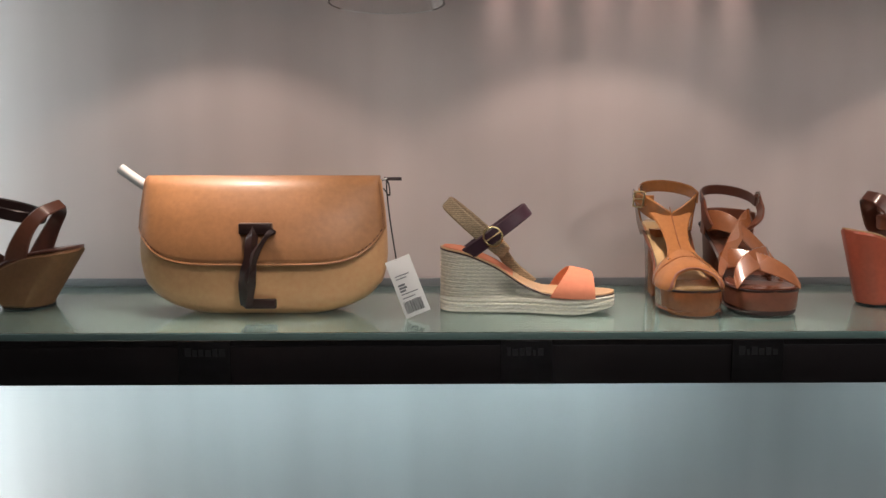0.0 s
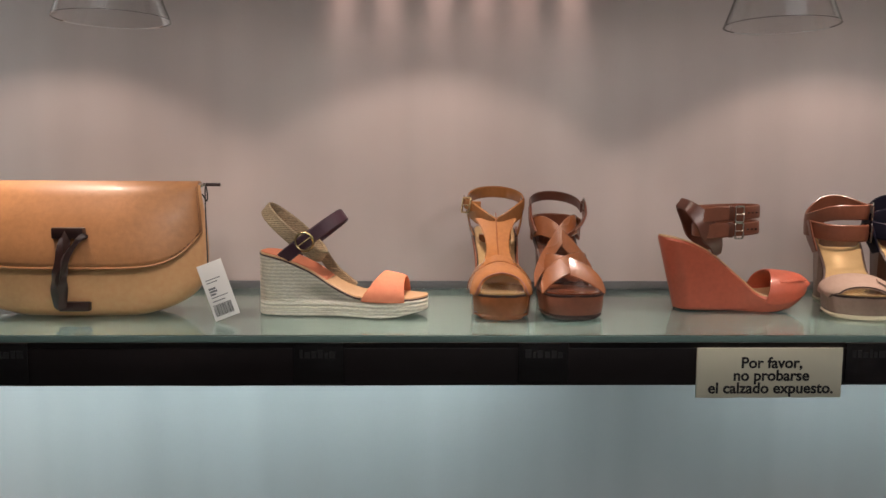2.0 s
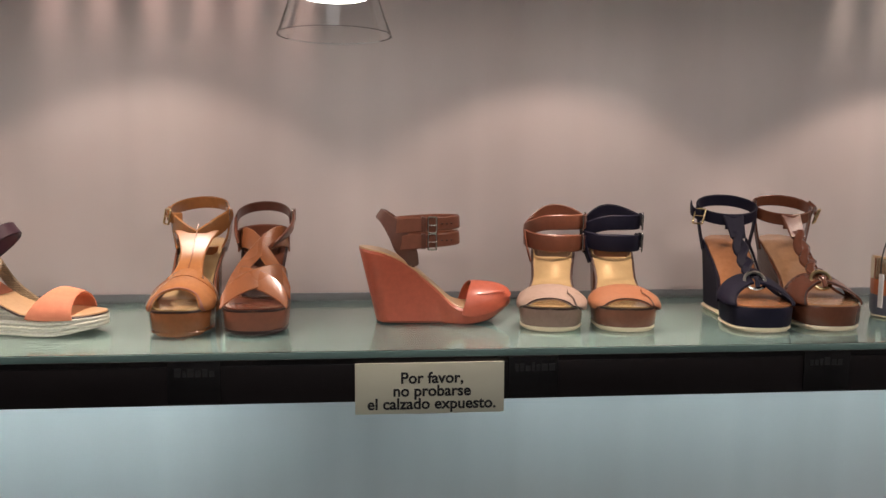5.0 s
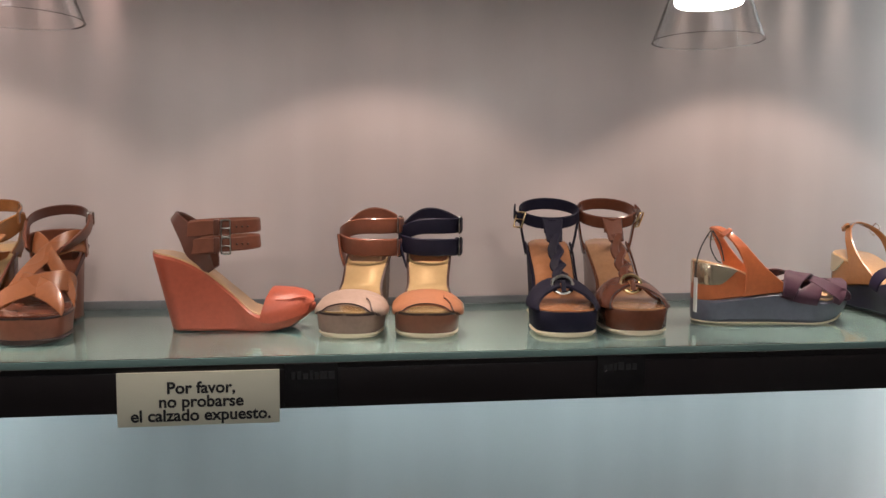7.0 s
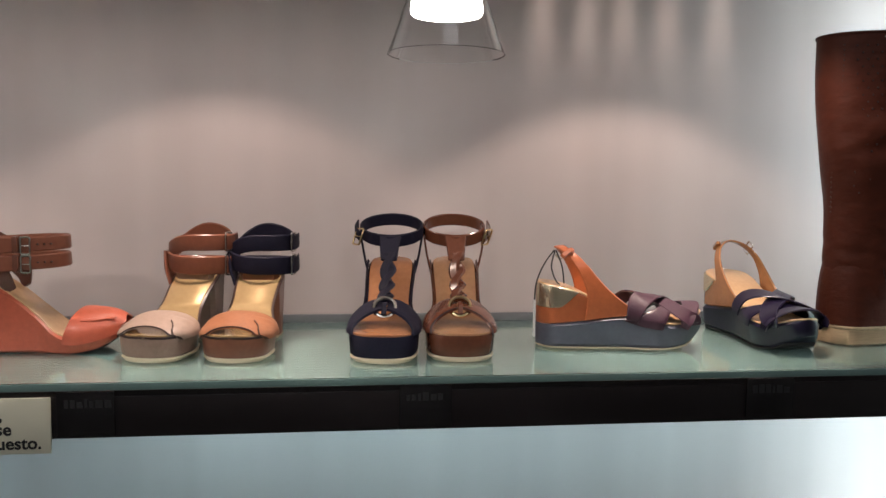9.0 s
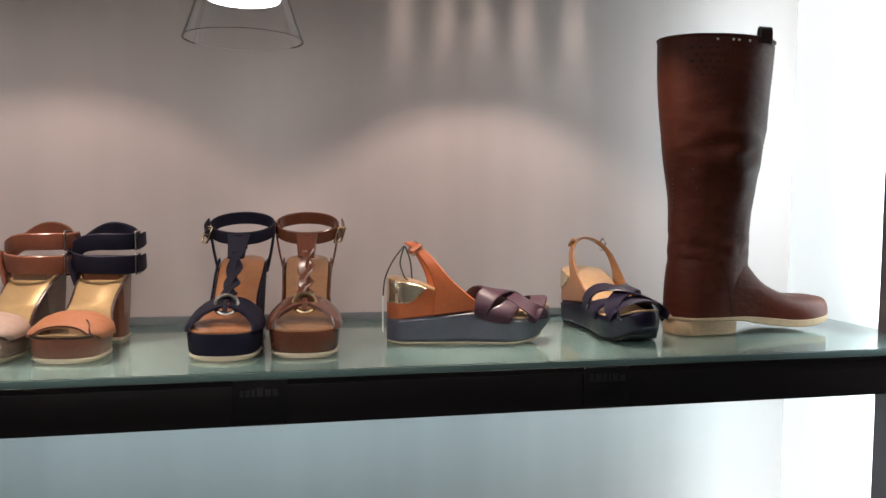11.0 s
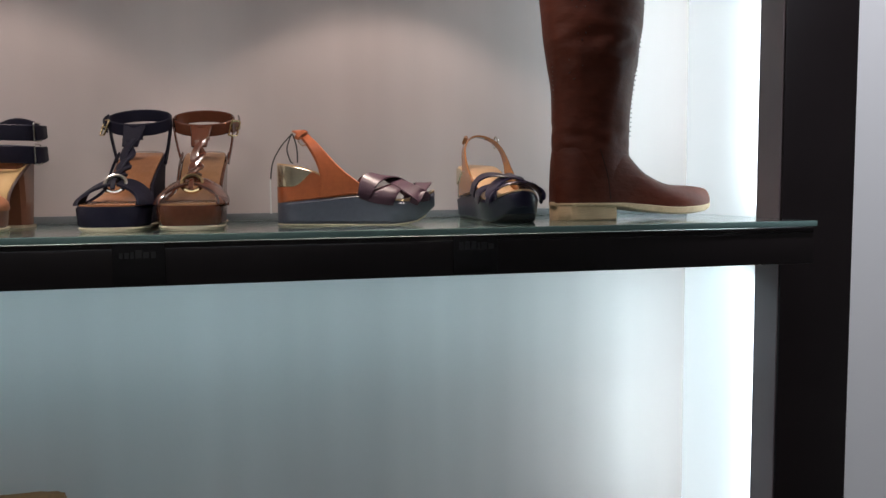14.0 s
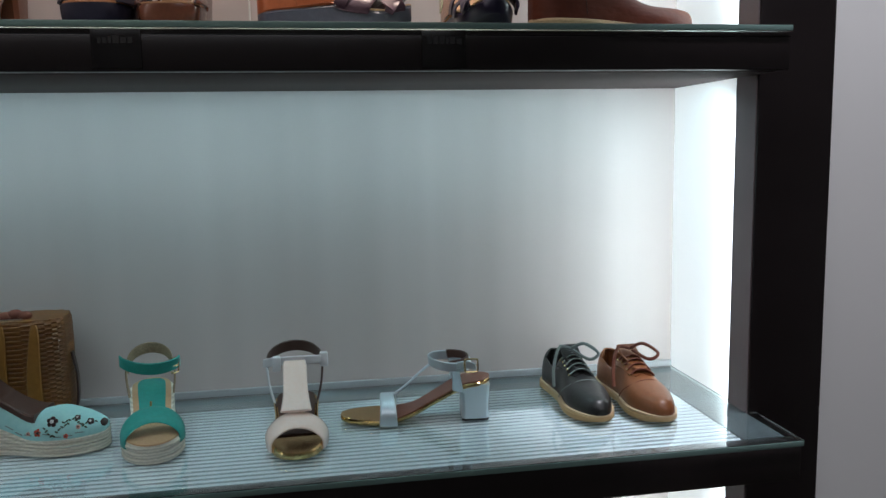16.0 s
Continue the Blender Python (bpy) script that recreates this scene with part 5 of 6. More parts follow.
def floral_wedge(m):
    top = thing("floral_wedge", "turquoise peep-toe wedge with embroidered flowers and a rope sole", "shoe", m)
    L, half = 0.225, foot(0.031, 0.029, 0.040, toe=0.3)
    bed = curve1((0, 0.085), (0.2, 0.074), (0.45, 0.042), (0.62, 0.024), (1, 0.024))
    base = curve1((0, 0.070), (0.2, 0.062), (0.5, 0.030), (0.62, 0.022), (1, 0.024))
    n = 4
    for k in range(n):
        part("rope_sole", sole(L, lambda u: half(u) + 0.002, lambda u, k=k: base(u) * k / n, lambda u, k=k: base(u) * (k + 1) / n - 0.0003, edge=0.0025, rake=lambda u, k=k: 0.006 * (1 - k / n) * (u < 0.2)), JUTE, top, "pale rope sole")
    rise = curve1((0, 0.055), (0.2, 0.047), (0.45, 0.034), (0.6, 0.030), (0.72, 0.034), (0.86, 0.026), (1, 0.012))
    last = Last(L, half, base, rise)
    rings = []
    for i in range(41):
        u = 0.003 + 0.994 * (1 - math.cos(math.pi * i / 40)) / 2
        ring = []
        for j in range(17):
            f = math.pi * j / 16
            w = half(u) * (1.0 - 0.16 * math.sin(f))
            ring.append((u * L, w * math.cos(f) ** 1 if True else 0, base(u) + rise(u) * math.sin(f) ** 0.55))
        rings.append(ring + [(u * L, -half(u) * 0.95, base(u) + 0.0004), (u * L, half(u) * 0.95, base(u) + 0.0004)])
    part("upper", loft(bmesh.new(), rings), TURQ, top)
    topline = lambda u: base(u) + rise(u)
    part("lining", sole(L, half, lambda u: topline(u) - 0.010, lambda u: topline(u) + 0.0012, shrink=0.0065, a=0.025, b=0.63), BROWN_IN, top, "brown lining of the opening")
    part("peep_toe", lumps(bmesh.new(), [(L * 0.985, -0.004, base(0.98) + 0.010)], 0.007, (0.7, 1.2, 0.8), 10), DARK, top, "dark peep toe")
    rnd = random.Random(7)
    spots = [(0.50, 212, PINK_F, 0.0030), (0.56, 206, RED_F, 0.0025), (0.66, 196, RED_F, 0.0052), (0.74, 150, DARK, 0.0068), (0.82, 178, RED_F, 0.0030), (0.88, 160, PINK_F, 0.0030), (0.93, 135, DARK, 0.0048), (0.60, 186, PINK_F, 0.0026), (0.86, 128, DARK, 0.0042)]
    for u, deg, mat, r in spots:
        f = radians(deg)
        w = half(u) * (1 - 0.16 * abs(math.sin(f)))
        z = base(u) + rise(u) * (max(0.0, math.sin(f)) ** 0.55 if deg < 180 else 0.25 + (deg - 180) * 0.004)
        c = Vector((u * L, w * math.cos(f) - 0.0006, z))
        out = Vector((0.1, math.cos(f), max(0.15, math.sin(f)))).normalized()
        a = out.orthogonal().normalized()
        b = out.cross(a)
        bm = lumps(bmesh.new(), [c + (a * math.cos(q) + b * math.sin(q)) * r * 0.62 for q in (2 * math.pi * i / 5 for i in range(5))], r * 0.48, (1, 1, 1), 7)
        flower = part("flower", bm, mat, top, "embroidered flower")
        part("flower_eye", lumps(bmesh.new(), [c + out * r * 0.25], r * 0.42, (1, 1, 1), 7), PAPER if mat is DARK else DARK, flower)
    bm = bmesh.new()
    for i in range(8):
        u = 0.46 + 0.058 * i
        p = [(q * L, -half(q) * 0.985 - 0.0005, base(q) + rise(q) * (0.22 + 0.1 * math.sin(7 * q + i))) for q in (u, u + 0.02, u + 0.045)]
        tube(p, 0.0006, 3, 5, bm=bm)
    part("stems", bm, LACE_G, top, "dark green stems")
    bm = bmesh.new()
    for u0, d0, turn in ((0.80, 150, 1), (0.86, 140, -1), (0.90, 150, 1), (0.70, 165, -1), (0.77, 172, 1)):
        for i in range(5):
            u, deg = u0 + 0.014 * i, d0 - turn * 5 * i
            f = radians(deg)
            w = half(u) * (1 - 0.16 * math.sin(f))
            c = Vector((u * L, w * math.cos(f) - 0.0004, base(u) + rise(u) * max(0.05, math.sin(f)) ** 0.55))
            bmesh.ops.create_uvsphere(bm, u_segments=6, v_segments=4, radius=0.0018, matrix=Matrix.Translation(c) @ pose(0, 0, 0, 0, 40 * (-1) ** i, 30) @ Matrix.Diagonal((1.5, 0.6, 0.6, 1)))
    tagged(part("leaves", bm, LEAF_F, top, "embroidered dark leaves"), kind="stuff")
    return top


def teal_sandal(m):
    top = thing("espadrille_sandal", "teal leather espadrille sandal with rope platform on the lower shelf", "sandal", m)
    L, half = 0.205, foot(0.030, 0.028, 0.040, toe=0.26)
    bed = curve1((0, 0.062), (0.2, 0.055), (0.45, 0.036), (0.65, 0.026), (1, 0.026))
    for k in range(3):
        part("rope_sole", sole(L, lambda u: half(u) + 0.002, lambda u, k=k: bed(u) * k / 3, lambda u, k=k: bed(u) * (k + 1) / 3 - 0.0003, edge=0.0028), JUTE, top, "pale rope sole")
    part("insole", sole(L, half, lambda u: bed(u) - 0.0004, lambda u: bed(u) + 0.002, shrink=0.002), BEIGE, top, "tan insole")
    last = Last(L, half, bed, curve1((0, 0.055), (0.3, 0.052), (0.5, 0.034), (0.75, 0.026), (1, 0.016)))
    over = curve1((0.5, 0.036), (0.64, 0.032), (0.8, 0.021), (1, 0.012))
    back = curve1((-12, 0.64), (90, 0.66), (192, 0.66))
    front = curve1((-12, 0.88), (25, 0.875), (90, 0.83), (155, 0.875), (192, 0.88))
    part("toe_strap", last.hood(back, front, over, -12, 192), TEAL, top)
    part("insole_sock", sole(L, half, lambda u: bed(u) + 0.0015, lambda u: bed(u) + 0.0035, shrink=0.010, a=0.04, b=0.48), TEAL, top, "teal heel sock")
    part("maker_stamp", strip([(0.075, -0.002, bed(0.36) + 0.005, 0, 1, 0, 0.003), (0.095, -0.002, bed(0.46) + 0.0045, 0, 1, 0, 0.003)], 0.0008), GOLD, top, "gold stamped mark")
    part("heel_strap", heel_loop(0.040, 0.032, 0.092, 0.0, 0.112, 0.018), JUTE_FLAT, top, "brown woven heel strap")
    for s in (1, -1):
        part("side_stay", strip([(0.055, s * 0.031, 0.052, 1, 0, 0.2, 0.020), (0.050, s * 0.034, 0.075, 1, 0, 0.2, 0.014), (0.045, s * 0.034, 0.096, 1, 0, 0.2, 0.012)], 0.003), JUTE_FLAT, top)
    rows = []
    for i in range(15):
        f = math.pi * i / 14
        rows.append((0.040 + 0.032 * math.sin(f), 0.042 * math.cos(f), 0.093 + 0.003 * math.sin(f) + 0.008 * math.cos(f) ** 2 - 0.004 * math.cos(f), 0.15, 0, 1, 0.019))
    ankle = part("ankle_strap", strip(rows, 0.0028, 3), TEAL, top)
    buckle(ankle, Matrix.Translation((0.056, 0.035, 0.094)) @ pose(0, 0, 0, 90, 0, 135), 0.014, 0.022, BRASS)
    return top


def flat_sandal(m):
    top = thing("flat_sandal", "white patent T-bar flat sandal with gold toe bed", "sandal", m)
    L, half = 0.235, foot(0.031, 0.028, 0.040, toe=0.34)
    bed = curve1((0, 0.022), (0.3, 0.018), (0.5, 0.012), (1, 0.012))
    part("outsole", sole(L, half, curve1((0, 0), (0.9, 0), (1, 0.004)), bed), GOLD, top, "gold-edged sole")
    part("heel_block", sole(L, half, lambda u: 0, lambda u: 0.02, b=0.26), BROWN_IN, top)
    part("insole", sole(L, half, bed, lambda u: bed(u) + 0.002, shrink=0.003, b=0.72), BROWN_IN, top, "dark brown insole")
    last = Last(L, half, bed, curve1((0, 0.07), (0.25, 0.066), (0.35, 0.058), (0.55, 0.040), (0.75, 0.030), (1, 0.018)))
    over = curve1((0.5, 0.034), (0.66, 0.027), (0.75, 0.022), (0.9, 0.013), (1, 0.01))
    back = curve1((-12, 0.70), (40, 0.68), (90, 0.66), (140, 0.68), (192, 0.70))
    front = curve1((-12, 0.87), (20, 0.865), (90, 0.825), (160, 0.865), (192, 0.87))
    part("toe_strap", last.hood(back, front, over, -12, 192), BLUSH, top)
    part("t_bar", last.strap([(0.70, 90, 0.042), (0.55, 90, 0.036), (0.42, 90, 0.034), (0.30, 90, 0.034), (0.25, 90, 0.032)], across=(0, 1, 0), thick=0.003), BLUSH, top)
    rows = []
    for i in range(15):
        f = math.pi * i / 14
        rows.append((0.035 + 0.023 * math.sin(f), 0.045 * math.cos(f), 0.078 + 0.008 * math.sin(f), 0.15, 0, 1, 0.014))
    ankle = part("ankle_strap", strip(rows, 0.003, 3), WHITE_L, top)
    for y in (-0.026, 0.043):
        part("strap_keeper", box(bmesh.new(), 0.036 + 0.012 * (abs(y) < 0.03), 0.049 + 0.012 * (abs(y) < 0.03), y - 0.006, y + 0.006, 0.071, 0.092, 0.002), WHITE_L, ankle)
    part("heel_strap", heel_loop(0.040, 0.040, 0.076, -0.002, 0.094, 0.018), BROWN_IN, top, "dark brown heel strap")
    for s in (1, -1):
        part("side_strap", strip([(0.036, s * 0.041, 0.072, 1, 0, 0.2, 0.012), (0.042, s * 0.038, 0.045, 1, 0, 0.2, 0.011), (0.055, s * 0.031, 0.022, 1, 0, 0.2, 0.012)], 0.003), BROWN_IN if s > 0 else WHITE_L, top)
        part("gold_piping", last.strap([(0.2, 90 + s * 88, 0.008), (0.4, 90 + s * 88, 0.007), (0.66, 90 + s * 90, 0.008)]), GOLD, top, "gold edging")
    return top


def silver_sandal(m):
    top = thing("heeled_sandal", "silver T-strap sandal with mirrored block heel on the lower shelf", "sandal", m)
    L, half = 0.218, foot(0.028, 0.024, 0.037, toe=0.32)
    bed = curve1((0, 0.060), (0.16, 0.056), (0.35, 0.036), (0.55, 0.014), (0.7, 0.008), (1, 0.010))
    part("outsole", sole(L, half, lambda u: max(0.0005, bed(u) - 0.006), bed), GOLD, top, "gold-edged sole")
    part("insole", sole(L, half, bed, lambda u: bed(u) + 0.0018, shrink=0.003, b=0.74), TAN_RED, top, "brown insole")
    part("toe_bed", sole(L, half, bed, lambda u: bed(u) + 0.0012, shrink=0.002, a=0.74, b=0.995), GOLD, top, "gold toe bed")
    bm = bmesh.new()
    rings = [[(0.005 + 0.018 + a * c, b * s, z) for c, s in ((-1, -0.8), (-0.8, -1), (0.8, -1), (1, -0.8), (1, 0.8), (0.8, 1), (-0.8, 1), (-1, 0.8))] for z, a, b in ((0.003, 0.0195, 0.022), (0.02, 0.0185, 0.022), (0.054, 0.021, 0.025))]
    heel = part("block_heel", loft(bm, rings), SILVER_GLOSS, top, "mirrored silver block heel")
    part("heel_tip", box(bmesh.new(), 0.004, 0.042, -0.021, 0.021, 0, 0.0035, 0.0006), BLACK_RUBBER, heel)
    last = Last(L, half, bed, curve1((0, 0.045), (0.3, 0.052), (0.45, 0.048), (0.6, 0.034), (0.78, 0.024), (1, 0.016)))
    part("toe_strap", last.strap([(0.68, 192, 0.026), (0.68, 140, 0.022), (0.69, 90, 0.020), (0.68, 40, 0.022), (0.68, -12, 0.026)], thick=0.0026), SILVER, top)
    part("t_strap", strip([(0.150, 0, 0.031, 0, 1, 0, 0.009), (0.125, 0, 0.048, 0, 1, 0, 0.007), (0.100, 0, 0.070, 0, 1, 0, 0.007), (0.084, 0, 0.082, 0, 1, 0, 0.009)], 0.0026), SILVER, top)
    for s in (1, -1):
        part("side_strap", strip([(0.048, s * 0.027, 0.046, 1, 0, 0.3, 0.018), (0.050, s * 0.030, 0.062, 1, 0, 0.3, 0.014), (0.052, s * 0.033, 0.078, 1, 0, 0.3, 0.013)], 0.0026), SILVER, top)
    rows = []
    for i in range(18):
        f = 2 * math.pi * i / 18
        rows.append((0.058 + 0.030 * math.cos(f), 0.034 * math.sin(f), 0.084 + 0.003 * math.cos(f), 0.1, 0, 1, 0.014))
    ankle = part("ankle_strap", strip(rows, 0.0026, 3, True), SILVER, top)
    part("heel_lining", heel_loop(0.060, 0.0315, 0.0865, 0.031, 0.0875, 0.013), BROWN_IN, top, "dark lining")
    part("strap_end", strip([(0.050, 0.034, 0.086, 0, 0, 1, 0.011), (0.036, 0.038, 0.088, 0, 0, 1, 0.011), (0.024, 0.037, 0.084, 0, 0, 1, 0.011)], 0.0024), SILVER, ankle)
    buckle(ankle, Matrix.Translation((0.030, 0.040, 0.087)) @ pose(0, 0, 0, 90, 0, 0), 0.018, 0.018, BRASS)
    return top


def sneaker(m, upper, lace, words, mirror=1):
    """A low laced shoe with a gum sole."""
    top = thing("sneaker", words, "shoe", m, "laced sneakers")
    L, half = 0.232, foot(0.030, 0.029, 0.0385, heel=0.14, toe=0.30, tip=0.82)
    part("sole", sole(L, half, curve1((0, 0), (0.85, 0), (1, 0.006)), curve1((0, 0.016), (0.8, 0.0135), (1, 0.015)), edge=0.004, shrink=-0.001), GUM, top, "honey-coloured rubber sole")
    rise = curve1((0, 0.050), (0.10, 0.054), (0.28, 0.045), (0.42, 0.058), (0.52, 0.054), (0.66, 0.040), (0.84, 0.031), (0.95, 0.024), (1, 0.011))
    k = 20

    def ring_at(u, g=0.0):
        w = max(0.002, half(u) - 0.0015 - g)
        return [(u * L, w * (0.93 + 0.07 * math.sin(f)) * math.copysign(abs(math.cos(f)) ** 0.8, math.cos(f)), 0.013 + (rise(u) - g) * math.sin(f) ** 0.8) for f in (math.pi * j / k for j in range(k + 1))]

    bm = bmesh.new()
    us = [0.004 + 0.992 * (1 - math.cos(math.pi * i / 44)) / 2 for i in range(45)]
    rows = [[bm.verts.new(p) for p in ring_at(u)] for u in us]
    for i in range(44):
        for j in range(k):
            u, f = (us[i] + us[i + 1]) / 2, (j + 0.5) / k
            if 0.05 < u < 0.40 and abs(f - 0.5) < 0.27 * min(1, (u - 0.03) / 0.08, (0.42 - u) / 0.05):
                continue
            bm.faces.new((rows[i][j], rows[i][j + 1], rows[i + 1][j + 1], rows[i + 1][j]))
    bm.faces.new(rows[-1])
    bm.faces.new(rows[0][::-1])
    bmesh.ops.recalc_face_normals(bm, faces=bm.faces[:])
    shell = part("upper", bm, upper, top)
    solid = shell.modifiers.new("thickness", "SOLIDIFY")
    solid.thickness = 0.003
    part("insole", sole(L, half, lambda u: 0.012, lambda u: 0.020, shrink=0.004, b=0.7), BROWN_IN, top, "dark insole")
    tongue = [(0.115 * 1.25, 0, 0.063, 0, 1, 0, 0.022), (0.115, 0, 0.070, 0, 1, 0, 0.030), (0.096, 0, 0.079, 0, 1, 0, 0.034), (0.082, 0, 0.088, 0, 1, 0, 0.032)]
    part("tongue", strip(tongue, 0.004), upper, top)
    last = Last(L, half, lambda u: 0.013, rise)
    for s in (1, -1):
        part("eyelet_stay", last.strap([(0.36, 90 + s * 34, 0.018), (0.47, 90 + s * 30, 0.017), (0.58, 90 + s * 24, 0.015), (0.64, 90 + s * 12, 0.012)], lift=0.0012), upper, top)
        bm = bmesh.new()
        for i in range(5):
            u = 0.40 + 0.052 * i
            p = last.at(u, 90 + s * 30, 0.003)
            bmesh.ops.create_uvsphere(bm, u_segments=8, v_segments=5, radius=0.0021, matrix=Matrix.Translation(p))
        part("eyelets", bm, BRASS, top, "row of brass eyelets")
    for i in range(5):
        u = 0.40 + 0.052 * i
        part("lace", strip([(*last.at(u, 120, 0.003), 1, 0, 0.4, 0.0078), (*last.at(u + 0.008, 105, 0.006), 1, 0, 0.4, 0.0085), (*last.at(u + 0.012, 90, 0.007), 1, 0, 0.4, 0.0085), (*last.at(u + 0.02, 75, 0.006), 1, 0, 0.4, 0.0085), (*last.at(u + 0.026, 60, 0.003), 1, 0, 0.4, 0.0078)], 0.002, 4), lace, top)
    knot = Vector((0.098, 0, 0.086))
    for pts in (((0, 0, 0), (0.012, 0.018 * mirror, 0.010), (0.034, 0.034 * mirror, -0.002), (0.030, 0.020 * mirror, -0.012), (0.004, 0.003 * mirror, -0.002)), ((0, 0, 0), (0.004, -0.022 * mirror, 0.004), (0.022, -0.038 * mirror, -0.024), (0.034, -0.042 * mirror, -0.052))):
        part("lace_end", tube([tuple(knot + Vector(p)) for p in pts], 0.0028, 5, 6), lace, top)
    part("toe_seam", last.strap([(0.58, 175, 0.002), (0.68, 130, 0.002), (0.70, 90, 0.002), (0.68, 50, 0.002), (0.58, 5, 0.002)], lift=0.0008, thick=0.0012), lace, top)
    part("welt_stitch", sole(L, half, lambda u: 0.0125, lambda u: 0.0152, shrink=-0.0006), lace if mirror < 0 else THREAD, top)
    return top


# ---------------------------------------------------------------- what stands on the shelves
def on(x, y, turn, z=SHELF_Z):
    return pose(x, y, z + 0.0003, 0, 0, turn)


clog_sandal(on(-0.335, 0.165, 180))
clutch_bag(on(-0.104, 0.133, 0))
swing_tag(pose(0.054, 0.088, 1.4640, -14, -20, 8) @ Matrix.Scale(1.13, 4))
cord = thing("tag_cord", "thin black cord looped through the bag's zip pull", "cord", pose(0, 0, 0))
part("cord", tube([(0.040, 0.135, 1.554), (0.041, 0.129, 1.536), (0.046, 0.112, 1.500), (0.0535, 0.0875, 1.4615)], 0.0009, 8, 6), BLACK_RUBBER, cord)
part("cord_loop", tube([(0.038, 0.137, 1.555), (0.043, 0.130, 1.547), (0.044, 0.126, 1.534), (0.037, 0.131, 1.542)], 0.0009, 8, 6), BLACK_RUBBER, cord)
espadrille_wedge(on(0.104, 0.142, -6))
t_strap_sandal(on(0.400, 0.262, -91))
crossed_sandal(on(0.478, 0.264, -88))
coral_wedge(on(0.603, 0.163, -1))
double_strap_sandal(on(0.869, 0.250, -104) @ Matrix.Scale(0.95, 4), TAN_RED, TAUPE, TAUPE_DARK, "taupe platform sandal with two brown ankle straps and gold insole", 1)
double_strap_sandal(on(0.943, 0.245, -98) @ Matrix.Scale(0.95, 4), NAVY, PEACH, PEACH_DARK, "tan platform sandal with two navy ankle straps and gold insole", 1)
braided_sandal(on(1.104, 0.245, -97), NAVY, NAVY, RUST_IN, "navy suede platform sandal with plaited bar and steel ring", 1)
braided_sandal(on(1.183, 0.248, -94), CHESTNUT, CHESTNUT, TAN_IN, "brown leather platform sandal with plaited bar and brass ring", -1)
slingback_wedge(on(1.274, 0.148, -3), ORANGE, SLATE, PURPLE, "orange slingback wedge with gold heel inset and aubergine toe straps", True)
slingback_wedge(on(1.566, 0.270, -86), TAN, NAVY_SHINE, NAVY_SHINE, "tan slingback wedge with navy sole and navy toe straps")
tall_boot(on(1.647, 0.143, 6) @ Matrix.Diagonal((1, 1, 0.975, 1)))

wicker_bag(on(0.890, 0.265, 0, LOW_Z) @ Matrix.Diagonal((1, 1, 1.07, 1)))
floral_wedge(on(0.828, 0.165, -8, LOW_Z))
teal_sandal(on(1.090, 0.240, -80, LOW_Z) @ Matrix.Scale(0.95, 4))
flat_sandal(on(1.300, 0.250, -89, LOW_Z))
silver_sandal(on(1.581, 0.136, 174, LOW_Z))
sneaker(on(1.718, 0.272, -88, LOW_Z) @ Matrix.Scale(0.93, 4), GREYB, LACE_G, "washed slate leather laced shoe with honey rubber sole", 1)
sneaker(on(1.805, 0.252, -88, LOW_Z) @ Matrix.Scale(0.93, 4), COGNAC, LACE_R, "burnished cognac leather laced shoe with red-brown laces", 1)


# pale specks for halogen glints, in rows along the front of the upper glass
rnd = random.Random(12)
bm = bmesh.new()
for x0, x1, y0, rows in ((0.600, 0.790, 0.016, 3), (0.345, 0.410, 0.045, 4)):
    for r in range(rows):
        x = x0 + rnd.uniform(0, 0.01)
        while x < x1:
            if rnd.random() < 0.4:
                bmesh.ops.create_uvsphere(bm, u_segments=6, v_segments=4, radius=rnd.uniform(0.0003, 0.0006), matrix=Matrix.Translation((x, y0 + 0.0095 * r + rnd.uniform(-0.001, 0.001), 0.0002)) @ Matrix.Diagonal((1, 1, 0.4, 1)))
            x += rnd.uniform(0.004, 0.008)
tagged(part("glint_specks", bm, BEAD, upper_shelf, "pale specks standing in for glints on the glass"), kind="stuff")


# ---------------------------------------------------------------- sign, price strips, lamps
def lettering(name, text, m, size, mat, parent, label=""):
    data = bpy.data.curves.new(name, "FONT")
    data.body, data.size, data.extrude, data.offset = text, size, 0.0002, 0.0004
    data.align_x, data.align_y = "CENTER", "CENTER"
    ob = new(name, data)
    bpy.context.view_layer.update()
    me = bpy.data.meshes.new_from_object(ob.evaluated_get(bpy.context.evaluated_depsgraph_get()))
    bpy.data.objects.remove(ob)
    me.materials.clear()
    me.materials.append(mat)
    out = new(name, me)
    out.parent, out.matrix_basis = parent, m
    return tagged(out, label) if label else out


sign = thing("notice_sign", "ivory card notice in Spanish fixed to the shelf front", "sign", pose(0.6795, -0.0005, 1.3562))
part("card", box(bmesh.new(), -0.0795, 0.0795, -0.0016, 0.0012, -0.0275, 0.0275, 0.0004), CARD, sign)
for words, z in (("Por favor,", 0.0108), ("no probarse", -0.0032), ("el calzado expuesto.", -0.0172)):
    lettering("lettering", words, pose(0.002, -0.0018, z, 90), 0.0168, INK, sign, "bold black lettering")

STRIP = material("black_price_strip", (0.010, 0.009, 0.010), rough=0.2, blotch=0.05)
CHALK = material("worn_grey_print", (0.017, 0.017, 0.018), rough=0.7, blotch=0.3)


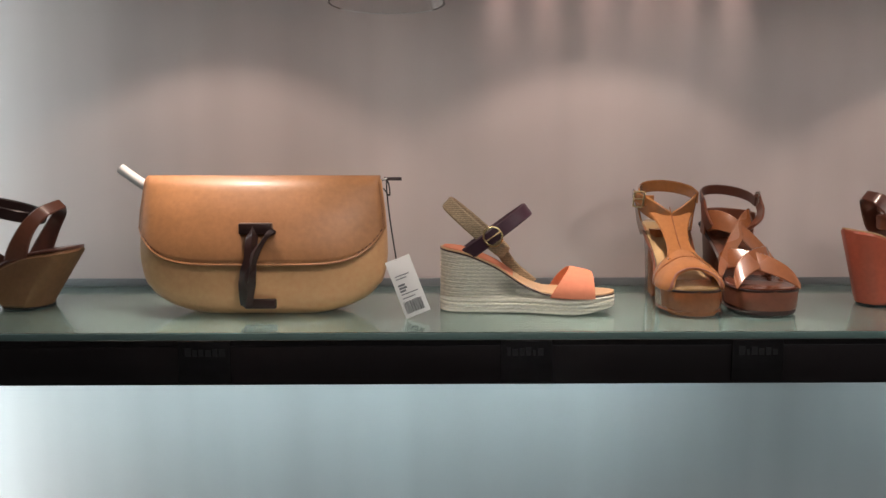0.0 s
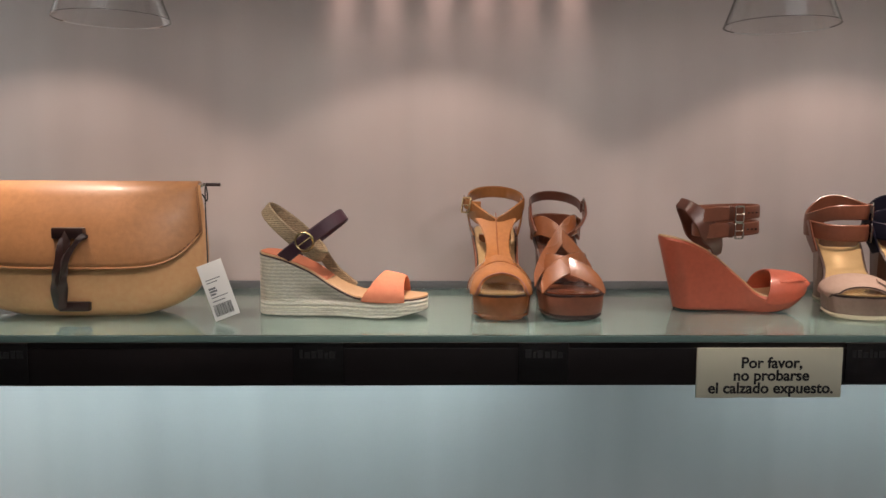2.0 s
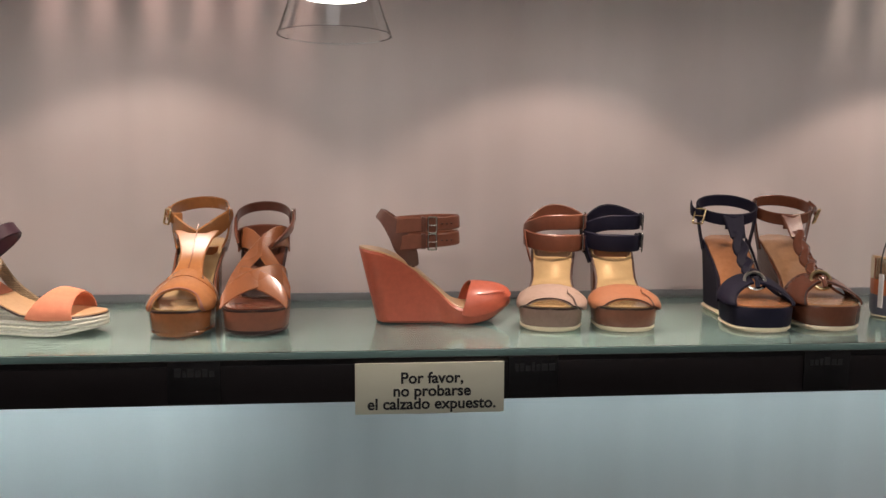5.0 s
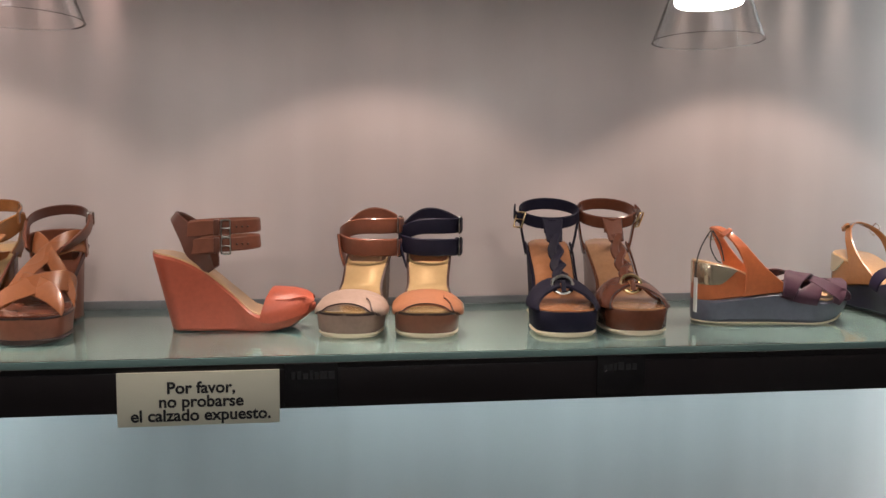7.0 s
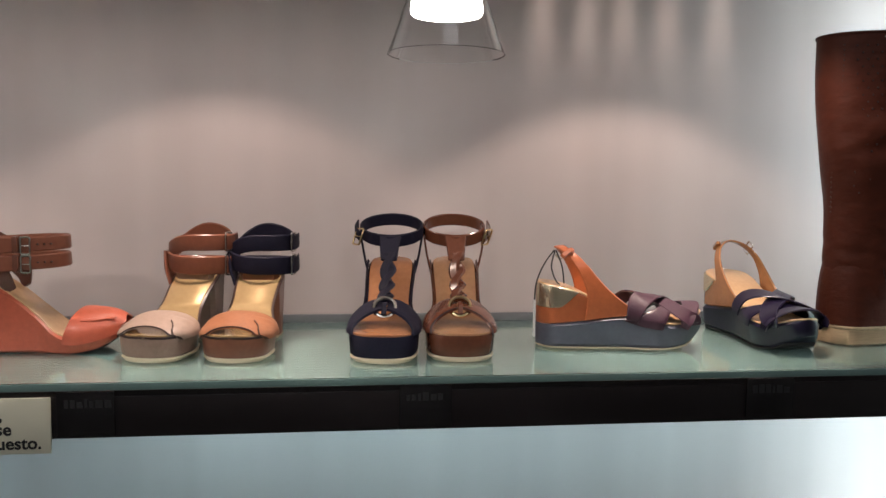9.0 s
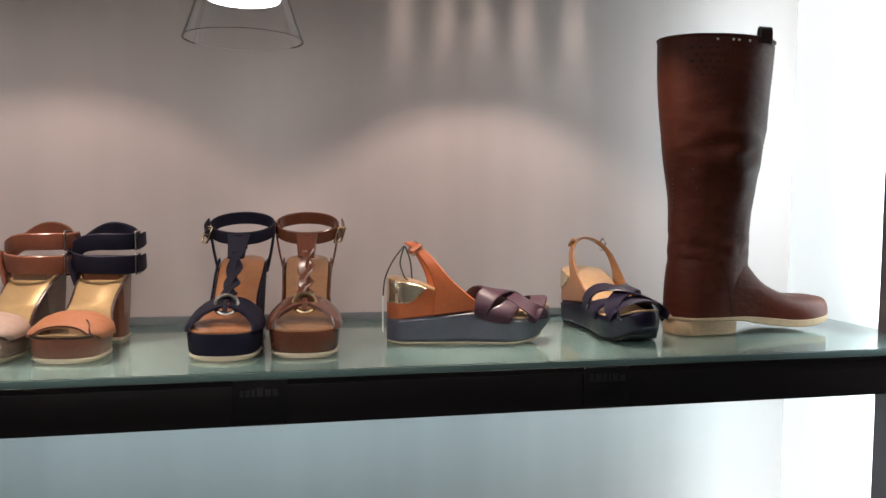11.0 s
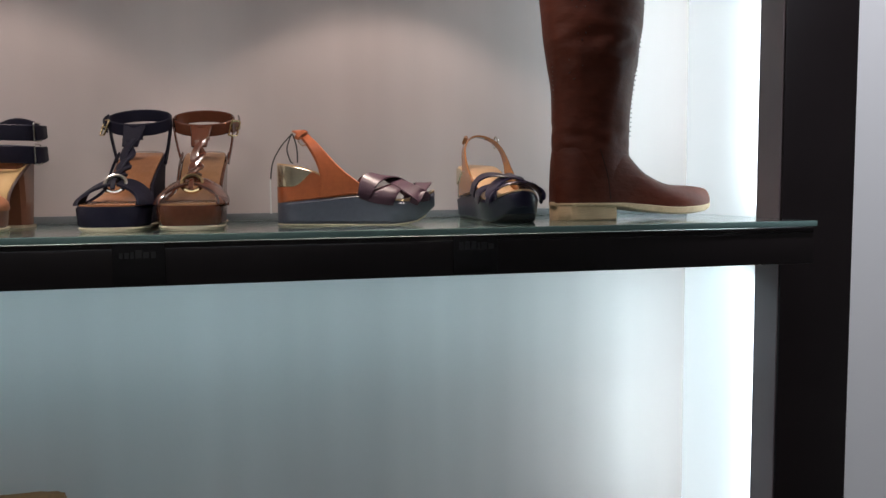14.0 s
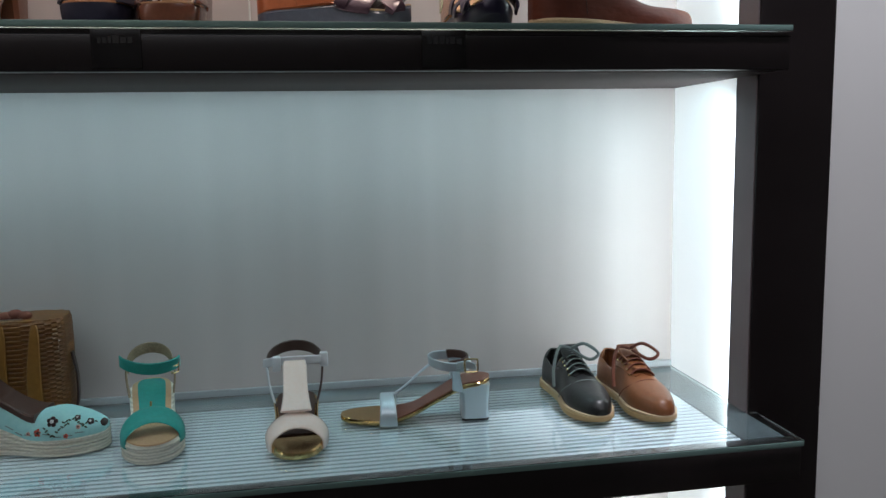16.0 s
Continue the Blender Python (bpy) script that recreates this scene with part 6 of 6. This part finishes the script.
def price_strip(x, z, seed):
    """A dark price strip with worn, illegible print."""
    ob = thing("price_strip", "dark price strip with worn grey print on the shelf front", "price tag", pose(x, 0.0022, z), "price strips")
    part("plate", box(bmesh.new(), -0.027, 0.027, -0.0016, 0.0, -0.022, 0.022, 0.0004), STRIP, ob)
    rnd = random.Random(seed)
    bm = bmesh.new()
    a = -0.020
    while a < 0.018:
        w = rnd.uniform(0.003, 0.007)
        box(bm, a, a + w, -0.0020, -0.0016, 0.006, 0.006 + rnd.uniform(0.006, 0.010))
        a += w + 0.0016
    part("print", bm, CHALK, ob, "worn grey print", False)


for k, x in enumerate(STRIPS):
    price_strip(x, 1.366, k)

SHINE = glow("halogen_reflector", (1.0, 0.97, 0.95), 14.0)


def pendant(x):
    """A hanging halogen lamp: flared clear glass shade round a bright reflector."""
    ob = thing("pendant_lamp", "hanging halogen lamp with a flared clear glass shade", "lamp", pose(x, PENDANT_Y, 1.691), "pendant lamps")
    prof = [(0.0445, 0.0), (0.040, 0.012), (0.034, 0.030), (0.027, 0.050), (0.020, 0.066), (0.016, 0.078)]
    rings = []
    for r, z in prof + [(r - 0.0016, z + 0.0004) for r, z in reversed(prof)]:
        rings.append([(r * math.cos(f), r * math.sin(f), z) for f in (2 * math.pi * j / 40 for j in range(40))])
    shade = part("shade", loft(bmesh.new(), rings, closed=True), CLEAR, ob, "flared clear glass shade")
    shade.visible_shadow = False
    rings = [[(r * math.cos(f), r * math.sin(f), z) for f in (2 * math.pi * j / 28 for j in range(28))] for r, z in ((0.0262, 0.029), (0.0275, 0.032), (0.0255, 0.044), (0.0195, 0.056), (0.013, 0.064))]
    part("reflector", loft(bmesh.new(), rings), SHINE, ob, "glowing halogen reflector")
    part("holder", tube([(0, 0, 0.064), (0, 0, 0.085), (0, 0, 0.105)], 0.014, 3, 16), STEEL, ob, "metal lamp holder")
    part("cable", tube([(0, 0, 0.10), (0, 0, 0.5), (0, 0, 2.798 - 1.691)], 0.0022, 3, 6), BLACK_RUBBER, ob)


for x in PENDANTS:
    pendant(x)
